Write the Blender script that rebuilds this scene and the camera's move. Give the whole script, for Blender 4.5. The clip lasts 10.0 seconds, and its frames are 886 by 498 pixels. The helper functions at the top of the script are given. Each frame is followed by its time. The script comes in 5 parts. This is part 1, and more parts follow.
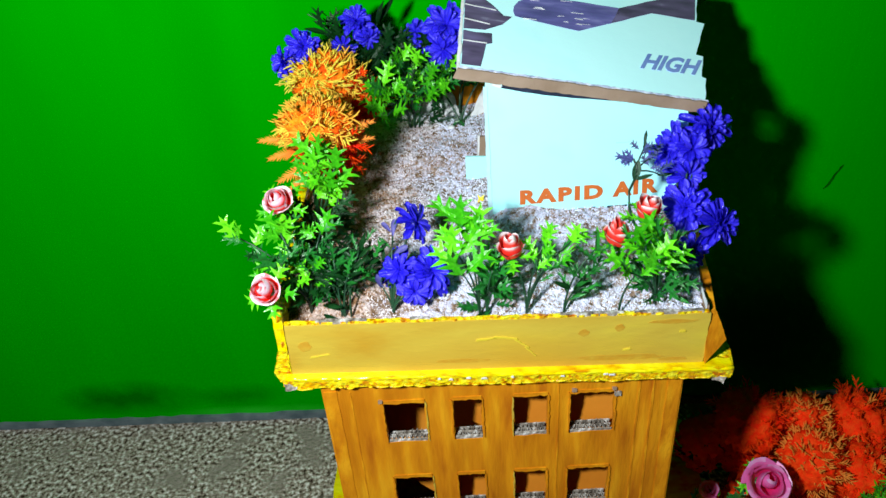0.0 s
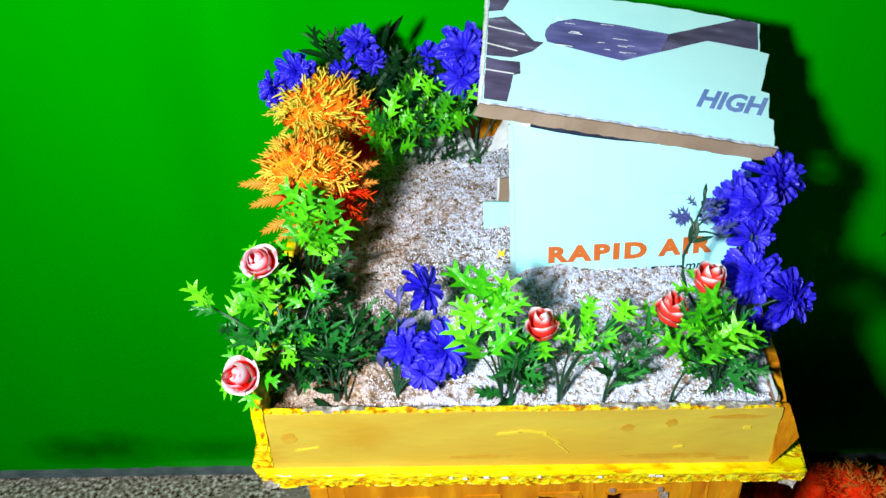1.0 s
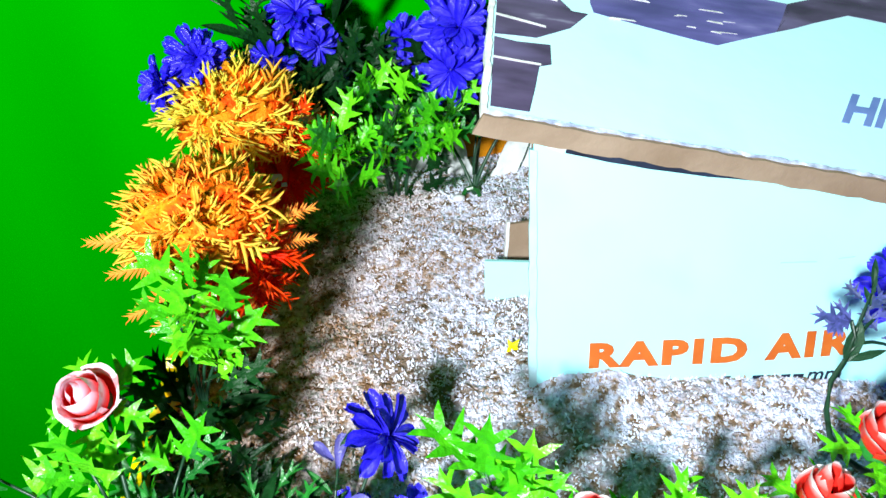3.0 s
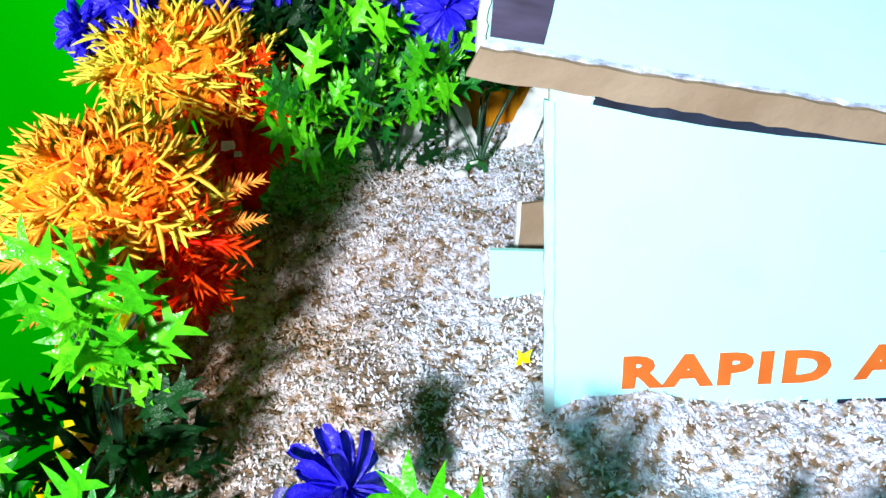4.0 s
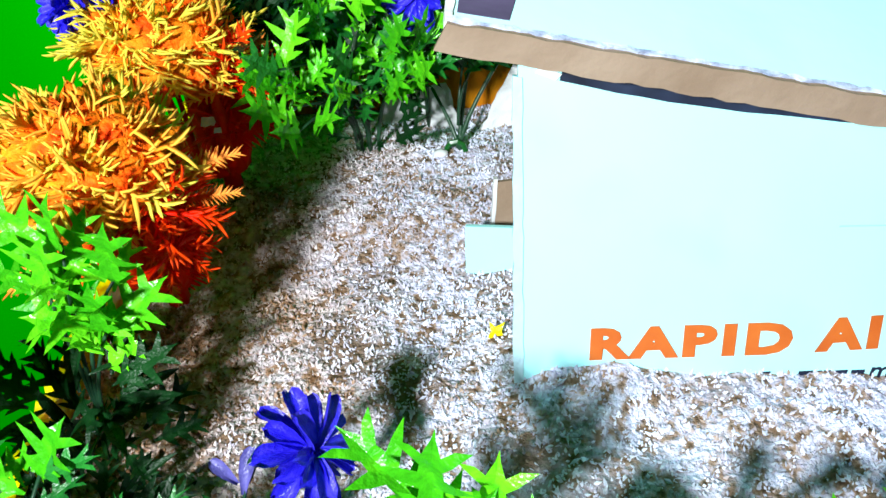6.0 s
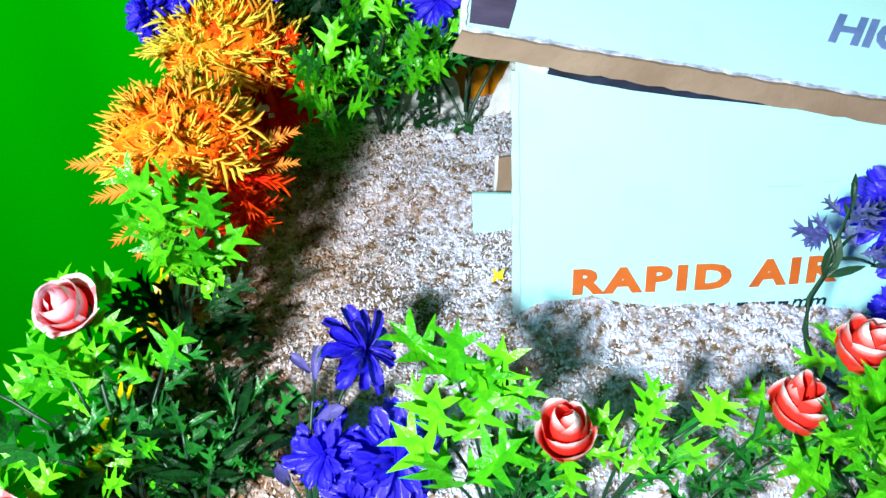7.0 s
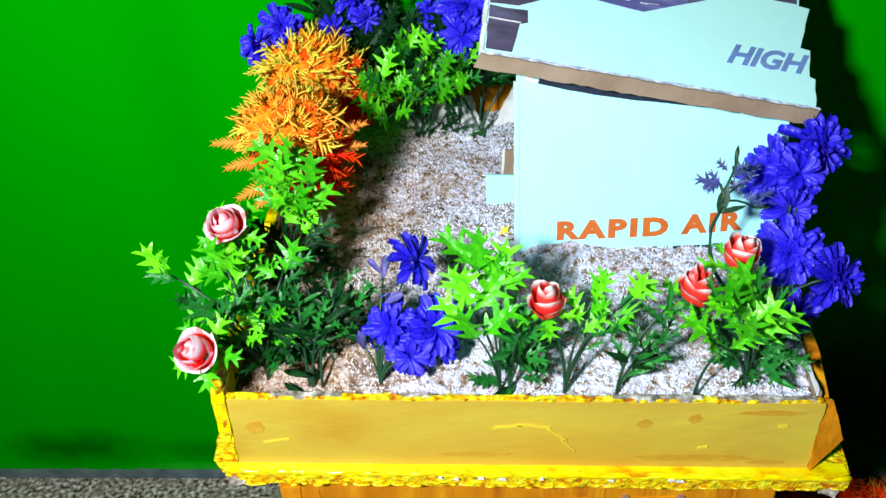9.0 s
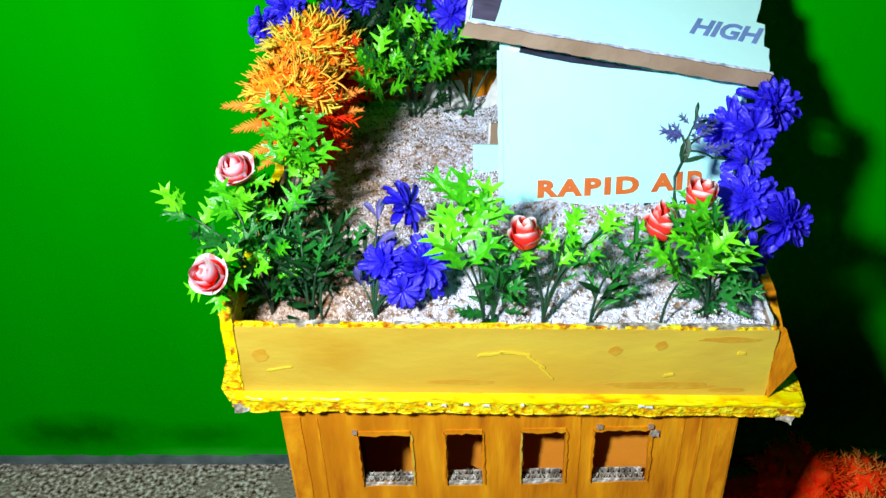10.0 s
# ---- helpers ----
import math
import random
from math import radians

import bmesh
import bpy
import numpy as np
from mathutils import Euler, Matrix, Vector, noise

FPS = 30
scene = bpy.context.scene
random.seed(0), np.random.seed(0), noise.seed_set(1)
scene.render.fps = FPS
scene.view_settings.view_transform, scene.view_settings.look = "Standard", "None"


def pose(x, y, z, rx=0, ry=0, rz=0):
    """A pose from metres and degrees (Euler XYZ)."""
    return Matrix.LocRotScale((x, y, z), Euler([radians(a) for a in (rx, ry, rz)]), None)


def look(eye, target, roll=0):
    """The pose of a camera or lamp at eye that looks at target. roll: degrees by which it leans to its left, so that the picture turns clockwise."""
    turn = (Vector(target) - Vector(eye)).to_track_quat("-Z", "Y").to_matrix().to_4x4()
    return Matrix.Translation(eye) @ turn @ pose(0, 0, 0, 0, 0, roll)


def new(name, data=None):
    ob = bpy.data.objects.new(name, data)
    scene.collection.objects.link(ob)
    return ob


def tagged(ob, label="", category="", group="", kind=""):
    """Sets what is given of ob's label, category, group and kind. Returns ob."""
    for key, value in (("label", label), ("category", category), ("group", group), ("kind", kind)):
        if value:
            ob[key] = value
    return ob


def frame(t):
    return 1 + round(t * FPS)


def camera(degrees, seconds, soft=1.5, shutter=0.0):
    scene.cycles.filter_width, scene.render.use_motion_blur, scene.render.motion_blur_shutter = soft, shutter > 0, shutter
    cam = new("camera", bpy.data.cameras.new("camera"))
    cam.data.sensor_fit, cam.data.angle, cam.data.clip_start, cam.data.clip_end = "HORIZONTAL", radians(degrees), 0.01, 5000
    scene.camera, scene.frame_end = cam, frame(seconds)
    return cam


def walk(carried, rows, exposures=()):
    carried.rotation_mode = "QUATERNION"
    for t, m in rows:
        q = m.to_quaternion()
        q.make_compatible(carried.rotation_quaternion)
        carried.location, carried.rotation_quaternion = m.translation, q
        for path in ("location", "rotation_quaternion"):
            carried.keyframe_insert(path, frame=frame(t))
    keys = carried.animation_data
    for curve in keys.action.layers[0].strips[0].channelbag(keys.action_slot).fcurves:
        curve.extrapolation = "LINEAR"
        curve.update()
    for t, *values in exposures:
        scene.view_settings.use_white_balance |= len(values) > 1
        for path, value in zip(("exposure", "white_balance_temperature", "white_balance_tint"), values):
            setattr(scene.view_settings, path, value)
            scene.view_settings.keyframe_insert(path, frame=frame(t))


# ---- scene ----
# ---- camera and its path ----
cam = camera(56.8, 10.0, soft=1.5)
walk(cam, [
    (0.0, pose(0.0184, 0.0062, 1.0829, 53.81, 3.59, -1.01)),
    (0.5, pose(0.0136, 0.0688, 1.0663, 54.01, 3.41, -0.52)),
    (1.0, pose(0.0040, 0.1431, 1.0464, 54.41, 2.71, -0.53)),
    (1.5, pose(0.0071, 0.2113, 1.0248, 54.61, 2.23, -0.69)),
    (2.0, pose(0.0201, 0.2904, 0.9897, 54.06, 1.95, -0.54)),
    (2.5, pose(0.0066, 0.3475, 0.9631, 54.05, 1.68, -0.95)),
    (4.0, pose(0.0207, 0.4805, 0.8691, 53.45, 2.81, 0.55)),
    (4.5, pose(0.0303, 0.5024, 0.8504, 52.94, 2.85, 0.73)),
    (5.0, pose(0.0405, 0.5136, 0.8478, 52.59, 3.32, 1.07)),
    (6.5, pose(0.0267, 0.4270, 0.8874, 52.77, 2.17, 0.42)),
    (7.0, pose(0.0252, 0.3815, 0.9107, 52.30, 2.50, 0.30)),
    (7.5, pose(0.0289, 0.3382, 0.9397, 52.52, 2.59, 0.45)),
    (8.0, pose(0.0134, 0.2820, 0.9611, 52.95, 2.36, 0.50)),
    (8.5, pose(0.0097, 0.2351, 0.9740, 53.53, 2.55, 0.72)),
    (9.0, pose(0.0170, 0.1875, 0.9716, 55.63, 2.46, 0.95)),
    (9.5, pose(0.0178, 0.1476, 0.9548, 57.83, 2.20, 0.71)),
    (10.0, pose(0.0218, 0.1025, 0.9449, 58.27, 2.18, 0.73)),
], [(0.0, -0.37), (1.0, -0.24), (2.5, 0.04), (4.0, 0.07), (5.0, 0.05), (6.5, -0.04), (7.5, -0.28), (8.0, -0.46), (9.0, -0.28), (10.0, -0.22)])

# ---- light: a cool torch to the left of the camera, in an otherwise dark room ----
LAMP = (-0.225, 0.080, 1.090)
lamp_data = bpy.data.lights.new("torch_lamp", "SPOT")
lamp_data.energy, lamp_data.color, lamp_data.shadow_soft_size = 63.0, (0.90, 0.97, 1.0), 0.032
lamp_data.spot_size, lamp_data.spot_blend = radians(168), 0.7
lamp_light = new("torch_lamp", lamp_data)
lamp_light.matrix_basis = look(LAMP, (-0.08, 1.0, 0.74))
world = bpy.data.worlds.new("dark_room")
scene.world = world
world.use_nodes = True
world.node_tree.nodes["Background"].inputs["Color"].default_value = (0.75, 0.9, 1.0, 1)
world.node_tree.nodes["Background"].inputs["Strength"].default_value = 0.0003


# ---- materials ----
def ramp(nodes, stops):
    r = nodes.new("ShaderNodeValToRGB")
    while len(r.color_ramp.elements) < len(stops):
        r.color_ramp.elements.new(0.5)
    for e, (at, col) in zip(r.color_ramp.elements, stops):
        e.position, e.color = at, (*col, 1)
    return r


def surface(name, stops, scale=20.0, rough=0.6, bump=0.2, fine=300.0, coords="Object", stretch=(1, 1, 1),
            blotch=None, blotch_scale=6.0, spec=0.5, per_object=0.0, along=None, bump_dist=0.002, rib=0.0, through_light=0.0):
    """A procedural surface: a colour ramp over grain, blotches at a second scale and fine relief."""
    m = bpy.data.materials.new(name)
    m.use_nodes = True
    nodes, links = m.node_tree.nodes, m.node_tree.links
    bsdf = nodes["Principled BSDF"]
    bsdf.inputs["Roughness"].default_value = rough
    bsdf.inputs["Specular IOR Level"].default_value = spec
    tc = nodes.new("ShaderNodeTexCoord")
    mp = nodes.new("ShaderNodeMapping")
    mp.inputs["Scale"].default_value = stretch
    links.new(tc.outputs[coords], mp.inputs["Vector"])
    big = nodes.new("ShaderNodeTexNoise")
    big.inputs["Scale"].default_value, big.inputs["Detail"].default_value = scale, 6.0
    links.new(mp.outputs["Vector"], big.inputs["Vector"])
    value = big.outputs["Fac"]
    if along is not None:
        gen = nodes.new("ShaderNodeSeparateXYZ")
        links.new(tc.outputs["Generated"], gen.inputs["Vector"])
        add = nodes.new("ShaderNodeMath")
        add.operation = "MULTIPLY_ADD"
        links.new(big.outputs["Fac"], add.inputs[0])
        add.inputs[1].default_value = 0.25
        links.new(gen.outputs[along], add.inputs[2])
        value = add.outputs[0]
    if per_object:
        info = nodes.new("ShaderNodeObjectInfo")
        add = nodes.new("ShaderNodeMath")
        add.operation = "MULTIPLY_ADD"
        links.new(info.outputs["Random"], add.inputs[0])
        add.inputs[1].default_value = per_object
        links.new(value, add.inputs[2])
        value = add.outputs[0]
    r = ramp(nodes, stops)
    links.new(value, r.inputs["Fac"])
    colour = r.outputs["Color"]
    if blotch:
        n2 = nodes.new("ShaderNodeTexNoise")
        n2.inputs["Scale"].default_value, n2.inputs["Detail"].default_value = blotch_scale, 3.0
        links.new(mp.outputs["Vector"], n2.inputs["Vector"])
        r2 = ramp(nodes, [(0.52, (0, 0, 0)), (0.68, (1, 1, 1))])
        links.new(n2.outputs["Fac"], r2.inputs["Fac"])
        mix = nodes.new("ShaderNodeMix")
        mix.data_type = "RGBA"
        links.new(r2.outputs["Color"], mix.inputs["Factor"])
        links.new(colour, mix.inputs["A"])
        mix.inputs["B"].default_value = (*blotch, 1)
        colour = mix.outputs["Result"]
    links.new(colour, bsdf.inputs["Base Color"])
    if bump:
        n3 = nodes.new("ShaderNodeTexNoise")
        n3.inputs["Scale"].default_value, n3.inputs["Detail"].default_value = fine, 4.0
        links.new(mp.outputs["Vector"], n3.inputs["Vector"])
        height = n3.outputs["Fac"]
        if rib:
            wave = nodes.new("ShaderNodeTexWave")
            wave.bands_direction = "X"
            wave.inputs["Scale"].default_value = rib
            wave.inputs["Distortion"].default_value = 1.5
            links.new(tc.outputs["Object"], wave.inputs["Vector"])
            ma = nodes.new("ShaderNodeMath")
            ma.operation = "ADD"
            links.new(height, ma.inputs[0])
            links.new(wave.outputs["Fac"], ma.inputs[1])
            height = ma.outputs[0]
        b = nodes.new("ShaderNodeBump")
        b.inputs["Strength"].default_value, b.inputs["Distance"].default_value = bump, bump_dist
        links.new(height, b.inputs["Height"])
        links.new(b.outputs["Normal"], bsdf.inputs["Normal"])
    if through_light:
        thin = nodes.new("ShaderNodeBsdfTranslucent")
        links.new(colour, thin.inputs["Color"])
        both = nodes.new("ShaderNodeMixShader")
        both.inputs["Fac"].default_value = through_light
        links.new(bsdf.outputs["BSDF"], both.inputs[1])
        links.new(thin.outputs["BSDF"], both.inputs[2])
        links.new(both.outputs["Shader"], nodes["Material Output"].inputs["Surface"])
    return m


M_WALL = surface("green_wall_paint", [(0.3, (0.0, 0.335, 0.0)), (0.7, (0.0, 0.39, 0.0))], 2.6, 0.9, 0.15, 60,
                 stretch=(1.8, 1, 0.35), blotch=(0.0, 0.33, 0.0), blotch_scale=2.3, spec=0.0)
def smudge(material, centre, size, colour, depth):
    """A soft patch of another tone on a painted wall, uneven inside."""
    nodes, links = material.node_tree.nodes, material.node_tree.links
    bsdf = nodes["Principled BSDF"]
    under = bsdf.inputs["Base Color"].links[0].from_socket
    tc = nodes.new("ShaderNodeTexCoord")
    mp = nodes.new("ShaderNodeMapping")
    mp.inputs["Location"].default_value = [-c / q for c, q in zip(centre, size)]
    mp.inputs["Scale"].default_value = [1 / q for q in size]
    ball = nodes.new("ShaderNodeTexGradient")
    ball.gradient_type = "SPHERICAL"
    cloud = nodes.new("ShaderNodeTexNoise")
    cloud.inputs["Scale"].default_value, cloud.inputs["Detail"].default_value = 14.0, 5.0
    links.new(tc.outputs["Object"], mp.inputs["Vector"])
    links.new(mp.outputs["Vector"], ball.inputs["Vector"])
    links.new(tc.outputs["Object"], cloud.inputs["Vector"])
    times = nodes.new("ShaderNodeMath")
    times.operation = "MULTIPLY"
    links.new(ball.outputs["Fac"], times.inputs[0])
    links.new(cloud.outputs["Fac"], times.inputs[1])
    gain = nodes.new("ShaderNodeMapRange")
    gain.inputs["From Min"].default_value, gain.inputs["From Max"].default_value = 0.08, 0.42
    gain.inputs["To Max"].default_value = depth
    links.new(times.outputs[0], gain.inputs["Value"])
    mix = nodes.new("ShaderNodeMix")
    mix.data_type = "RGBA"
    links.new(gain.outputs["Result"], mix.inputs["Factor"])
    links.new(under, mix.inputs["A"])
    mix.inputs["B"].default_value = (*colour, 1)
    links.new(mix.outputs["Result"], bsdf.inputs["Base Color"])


# two dirty smudges and a paler band low on the wall
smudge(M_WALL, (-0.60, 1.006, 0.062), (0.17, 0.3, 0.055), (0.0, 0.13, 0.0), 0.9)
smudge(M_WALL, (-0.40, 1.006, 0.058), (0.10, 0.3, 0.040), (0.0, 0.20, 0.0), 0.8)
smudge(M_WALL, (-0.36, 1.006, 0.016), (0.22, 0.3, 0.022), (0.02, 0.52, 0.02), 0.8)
M_SCRATCH = surface("dark_green_scratch", [(0.3, (0.0, 0.07, 0.0)), (0.7, (0.0, 0.13, 0.0))], 60.0, 0.9, 0.3, 200, spec=0.0)
M_SCRATCH_PALE = surface("pale_green_scratch", [(0.3, (0.05, 0.62, 0.06)), (0.7, (0.10, 0.70, 0.10))], 60.0, 0.9, 0.3, 200, spec=0.0)
M_INNER = surface("bare_orange_inner_board", [(0.3, (0.46, 0.145, 0.010)), (0.7, (0.60, 0.22, 0.018))], 12.0, 0.7, 0.2, 120, spec=0.1)
M_ROOM = surface("dull_room_paint", [(0.3, (0.014, 0.016, 0.014)), (0.7, (0.022, 0.025, 0.021))], 3.0, 0.9, 0.1, 80, spec=0.1)
M_FLOOR = surface("rough_concrete", [(0.36, (0.035, 0.024, 0.015)), (0.44, (0.22, 0.175, 0.130)), (0.54, (0.42, 0.375, 0.31)), (0.64, (0.80, 0.77, 0.72))],
                  150.0, 0.95, 1.0, 160, blotch=(0.28, 0.245, 0.20), blotch_scale=14.0, bump_dist=0.005, spec=0.1)
M_TRIM = surface("blue_grey_cement", [(0.3, (0.06, 0.10, 0.11)), (0.7, (0.16, 0.21, 0.22))], 40.0, 0.85, 0.5, 150)
M_YELLOW = surface("yellow_poster_paint", [(0.34, (0.50, 0.285, 0.022)), (0.44, (0.54, 0.37, 0.040)), (0.56, (0.58, 0.43, 0.050)), (0.70, (0.66, 0.53, 0.046))], 13.0, 0.45, 0.28, 120,
                   stretch=(0.45, 1, 1.6), blotch=(0.56, 0.31, 0.028), blotch_scale=5.0, spec=0.3)
M_RAGGED = surface("crusty_yellow_orange_paint", [(0.36, (0.50, 0.13, 0.0)), (0.43, (0.74, 0.36, 0.0)), (0.50, (0.84, 0.66, 0.0)), (0.68, (0.88, 0.80, 0.03))], 150.0, 0.3, 1.0, 200,
                   blotch=(0.78, 0.40, 0.0), blotch_scale=60.0, bump_dist=0.004, spec=0.5)
M_STAIN = surface("orange_tinged_yellow_paint", [(0.3, (0.52, 0.26, 0.018)), (0.7, (0.55, 0.35, 0.034))], 90.0, 0.5, 0.3, 150, spec=0.3)
M_GLOSS = surface("wet_looking_yellow_paint", [(0.36, (0.78, 0.48, 0.0)), (0.5, (0.84, 0.72, 0.0)), (0.7, (0.86, 0.82, 0.015))], 80.0, 0.14, 0.5, 110, bump_dist=0.003, spec=0.8)
M_BRIGHT = surface("thick_bright_yellow_paint", [(0.34, (0.66, 0.26, 0.0)), (0.42, (0.80, 0.55, 0.0)), (0.50, (0.84, 0.72, 0.0)), (0.7, (0.86, 0.82, 0.015))], 62.0, 0.22, 0.7, 120,
                   stretch=(0.6, 1, 1.5), blotch=(0.80, 0.58, 0.0), blotch_scale=30.0, bump_dist=0.003, spec=0.6)
M_ORANGE = surface("orange_washed_cardboard", [(0.32, (0.38, 0.100, 0.002)), (0.42, (0.53, 0.175, 0.003)), (0.54, (0.64, 0.24, 0.004)), (0.66, (0.74, 0.33, 0.008))], 20.0, 0.65, 0.45, 110,
                   stretch=(2.4, 1, 0.40), blotch=(0.48, 0.155, 0.002), blotch_scale=14.0, rib=9.0, spec=0.15)
M_STREAK = surface("fresh_yellow_streak", [(0.3, (0.66, 0.50, 0.04)), (0.7, (0.74, 0.60, 0.03))], 60.0, 0.3, 0.3, 150)
M_RAW = surface("raw_cardboard", [(0.3, (0.23, 0.155, 0.100)), (0.7, (0.34, 0.25, 0.18))], 25.0, 0.85, 0.3, 200)
M_FLUTE = surface("torn_grey_corrugation", [(0.35, (0.10, 0.08, 0.06)), (0.52, (0.34, 0.30, 0.25)), (0.68, (0.70, 0.69, 0.66))], 160.0, 0.9, 0.8, 300)
M_WHITE = surface("pale_cyan_white_cardboard", [(0.3, (0.42, 0.92, 0.95)), (0.7, (0.45, 0.94, 0.965))], 12.0, 0.5, 0.08, 90, blotch=(0.405, 0.90, 0.945), blotch_scale=14.0, spec=0.2)
# lighter copy of the carton white, making up for grazing light on the roof
M_ROOF_WHITE = surface("bluish_white_roof_board", [(0.3, (0.53, 0.92, 0.96)), (0.7, (0.56, 0.94, 0.975))], 12.0, 0.4, 0.08, 90, blotch=(0.51, 0.90, 0.955), blotch_scale=14.0, spec=0.3)
M_PAPER = surface("torn_white_paper", [(0.3, (0.55, 0.57, 0.58)), (0.7, (0.85, 0.87, 0.88))], 60.0, 0.8, 0.6, 250)
M_TORN = surface("lavender_torn_paper", [(0.34, (0.24, 0.30, 0.46)), (0.48, (0.46, 0.54, 0.74)), (0.66, (0.72, 0.82, 0.95))], 140.0, 0.8, 0.6, 250)
M_EDGE = surface("pale_blue_cut_edge", [(0.3, (0.38, 0.60, 0.68)), (0.7, (0.46, 0.72, 0.80))], 60.0, 0.6, 0.3, 200)
M_PURPLE = surface("purple_blue_print", [(0.35, (0.075, 0.065, 0.22)), (0.55, (0.12, 0.105, 0.34)), (0.68, (0.20, 0.18, 0.46)), (0.78, (0.50, 0.55, 0.75))], 55.0, 0.4, 0.1, 120, stretch=(0.35, 1.6, 1), blotch=(0.20, 0.18, 0.44), blotch_scale=20.0)
M_DUSK = surface("brown_purple_print", [(0.35, (0.055, 0.036, 0.085)), (0.62, (0.11, 0.08, 0.17)), (0.76, (0.36, 0.36, 0.50))], 60.0, 0.4, 0.1, 120, stretch=(0.4, 1.4, 1), blotch=(0.15, 0.12, 0.26), blotch_scale=25.0)
M_INK = surface("blue_violet_ink", [(0.3, (0.12, 0.20, 0.50)), (0.7, (0.19, 0.28, 0.62))], 60.0, 0.45, 0.05, 200)
# ink of the small figures, and the painted shadow of the eave gap
M_NAVY = surface("navy_print_and_gap_shadow", [(0.3, (0.006, 0.009, 0.022)), (0.7, (0.018, 0.028, 0.062))], 60.0, 0.7, 0.1, 200, spec=0.2)
M_CREASE = surface("faint_blue_crease", [(0.3, (0.28, 0.62, 0.68)), (0.7, (0.34, 0.72, 0.76))], 60.0, 0.5, 0.1, 200)
M_RED_INK = surface("orange_red_ink", [(0.3, (0.52, 0.10, 0.012)), (0.7, (0.62, 0.15, 0.02))], 50.0, 0.45, 0.05, 300)
M_SAND = surface("sawdust_sand", [(0.34, (0.17, 0.105, 0.062)), (0.43, (0.36, 0.26, 0.195)), (0.51, (0.56, 0.53, 0.62)), (0.63, (0.78, 0.80, 1.0))],
                 150.0, 0.95, 1.0, 260, blotch=(0.22, 0.155, 0.115), blotch_scale=17.0, bump_dist=0.005, spec=0.1)
M_GRAIN = surface("sand_grains", [(0.08, (0.15, 0.090, 0.052)), (0.28, (0.42, 0.30, 0.215)), (0.46, (0.60, 0.60, 0.76)), (0.80, (0.82, 0.86, 1.0))], 26.0, 0.85, 0.0, spec=0.2)
M_LIME = surface("lime_green_plastic", [(0.25, (0.010, 0.20, 0.006)), (0.6, (0.055, 0.46, 0.008)), (0.95, (0.18, 0.83, 0.016))], 3.0, 0.22, 0.2, 14,
                 per_object=0.5, blotch=(0.03, 0.36, 0.008), blotch_scale=2.5, through_light=0.2, bump_dist=0.03)
M_GREEN = surface("mid_green_plastic", [(0.3, (0.003, 0.060, 0.012)), (0.9, (0.022, 0.24, 0.030))], 3.0, 0.28, 0.2, 14, per_object=0.4, spec=0.45, through_light=0.12, bump_dist=0.03)
# dark leaf green taken near black, with the shade inside the bushes in it
M_DEEP = surface("deep_shade_green_plastic", [(0.3, (0.001, 0.012, 0.003)), (0.9, (0.006, 0.052, 0.010))], 3.0, 0.38, 0.2, 14, per_object=0.4, spec=0.25, through_light=0.05, bump_dist=0.03)
M_STEM = surface("dark_stem_plastic", [(0.3, (0.008, 0.035, 0.018)), (0.7, (0.02, 0.085, 0.035))], 40.0, 0.4, 0.2, 200)
M_BLUE = surface("royal_blue_plastic", [(0.3, (0.010, 0.006, 0.46)), (0.6, (0.024, 0.016, 0.78)), (0.9, (0.070, 0.050, 0.97))], 4.0, 0.24, 0.3, 16, per_object=0.35, spec=0.6, through_light=0.2, bump_dist=0.03, stretch=(3, 1, 1))
M_MAUVE = surface("dusty_violet_plastic", [(0.3, (0.030, 0.028, 0.15)), (0.8, (0.11, 0.10, 0.36))], 4.0, 0.4, 0.2, 16, per_object=0.3, bump_dist=0.03)
M_SLATE = surface("slate_blue_plastic", [(0.3, (0.020, 0.045, 0.07)), (0.6, (0.045, 0.065, 0.19)), (0.9, (0.11, 0.12, 0.44))], 4.0, 0.4, 0.2, 16, per_object=0.4, bump_dist=0.03, through_light=0.1)
M_FLAME = surface("orange_to_red_plastic", [(0.34, (1.0, 0.012, 0.0)), (0.50, (1.0, 0.15, 0.003)), (0.70, (1.0, 0.34, 0.014)), (1.0, (1.0, 0.56, 0.06))], 25.0, 0.4, 0.1, 250, along="Y", per_object=0.14, spec=0.15, through_light=0.20)
M_SUNNY = surface("sunny_yellow_plastic", [(0.28, (1.0, 0.025, 0.0)), (0.42, (1.0, 0.24, 0.003)), (0.62, (1.0, 0.54, 0.018)), (0.88, (1.0, 0.84, 0.09))], 25.0, 0.4, 0.1, 250, along="Y", per_object=0.12, spec=0.15, through_light=0.20)
M_SCARLET = surface("scarlet_plastic", [(0.10, (1.0, 0.008, 0.0)), (0.6, (1.0, 0.022, 0.001)), (1.0, (1.0, 0.080, 0.004))], 25.0, 0.4, 0.1, 250, along="Y", per_object=0.12, spec=0.12, through_light=0.30)
M_CORE = surface("flame_orange_core", [(0.35, (1.0, 0.07, 0.002)), (0.5, (1.0, 0.20, 0.006)), (0.65, (1.0, 0.34, 0.012))], 90.0, 0.6, 0.8, 300, spec=0.1, bump_dist=0.004)
M_RED_CORE = surface("scarlet_core", [(0.35, (1.0, 0.022, 0.002)), (0.6, (1.0, 0.065, 0.006))], 120.0, 0.7, 0.6, 260, spec=0.05, bump_dist=0.003)
M_CORAL = surface("coral_orange_plastic", [(0.20, (1.0, 0.03, 0.002)), (0.42, (1.0, 0.13, 0.006)), (0.85, (1.0, 0.34, 0.05))], 25.0, 0.5, 0.1, 250, along="Y", per_object=0.1, spec=0.1, through_light=0.15)
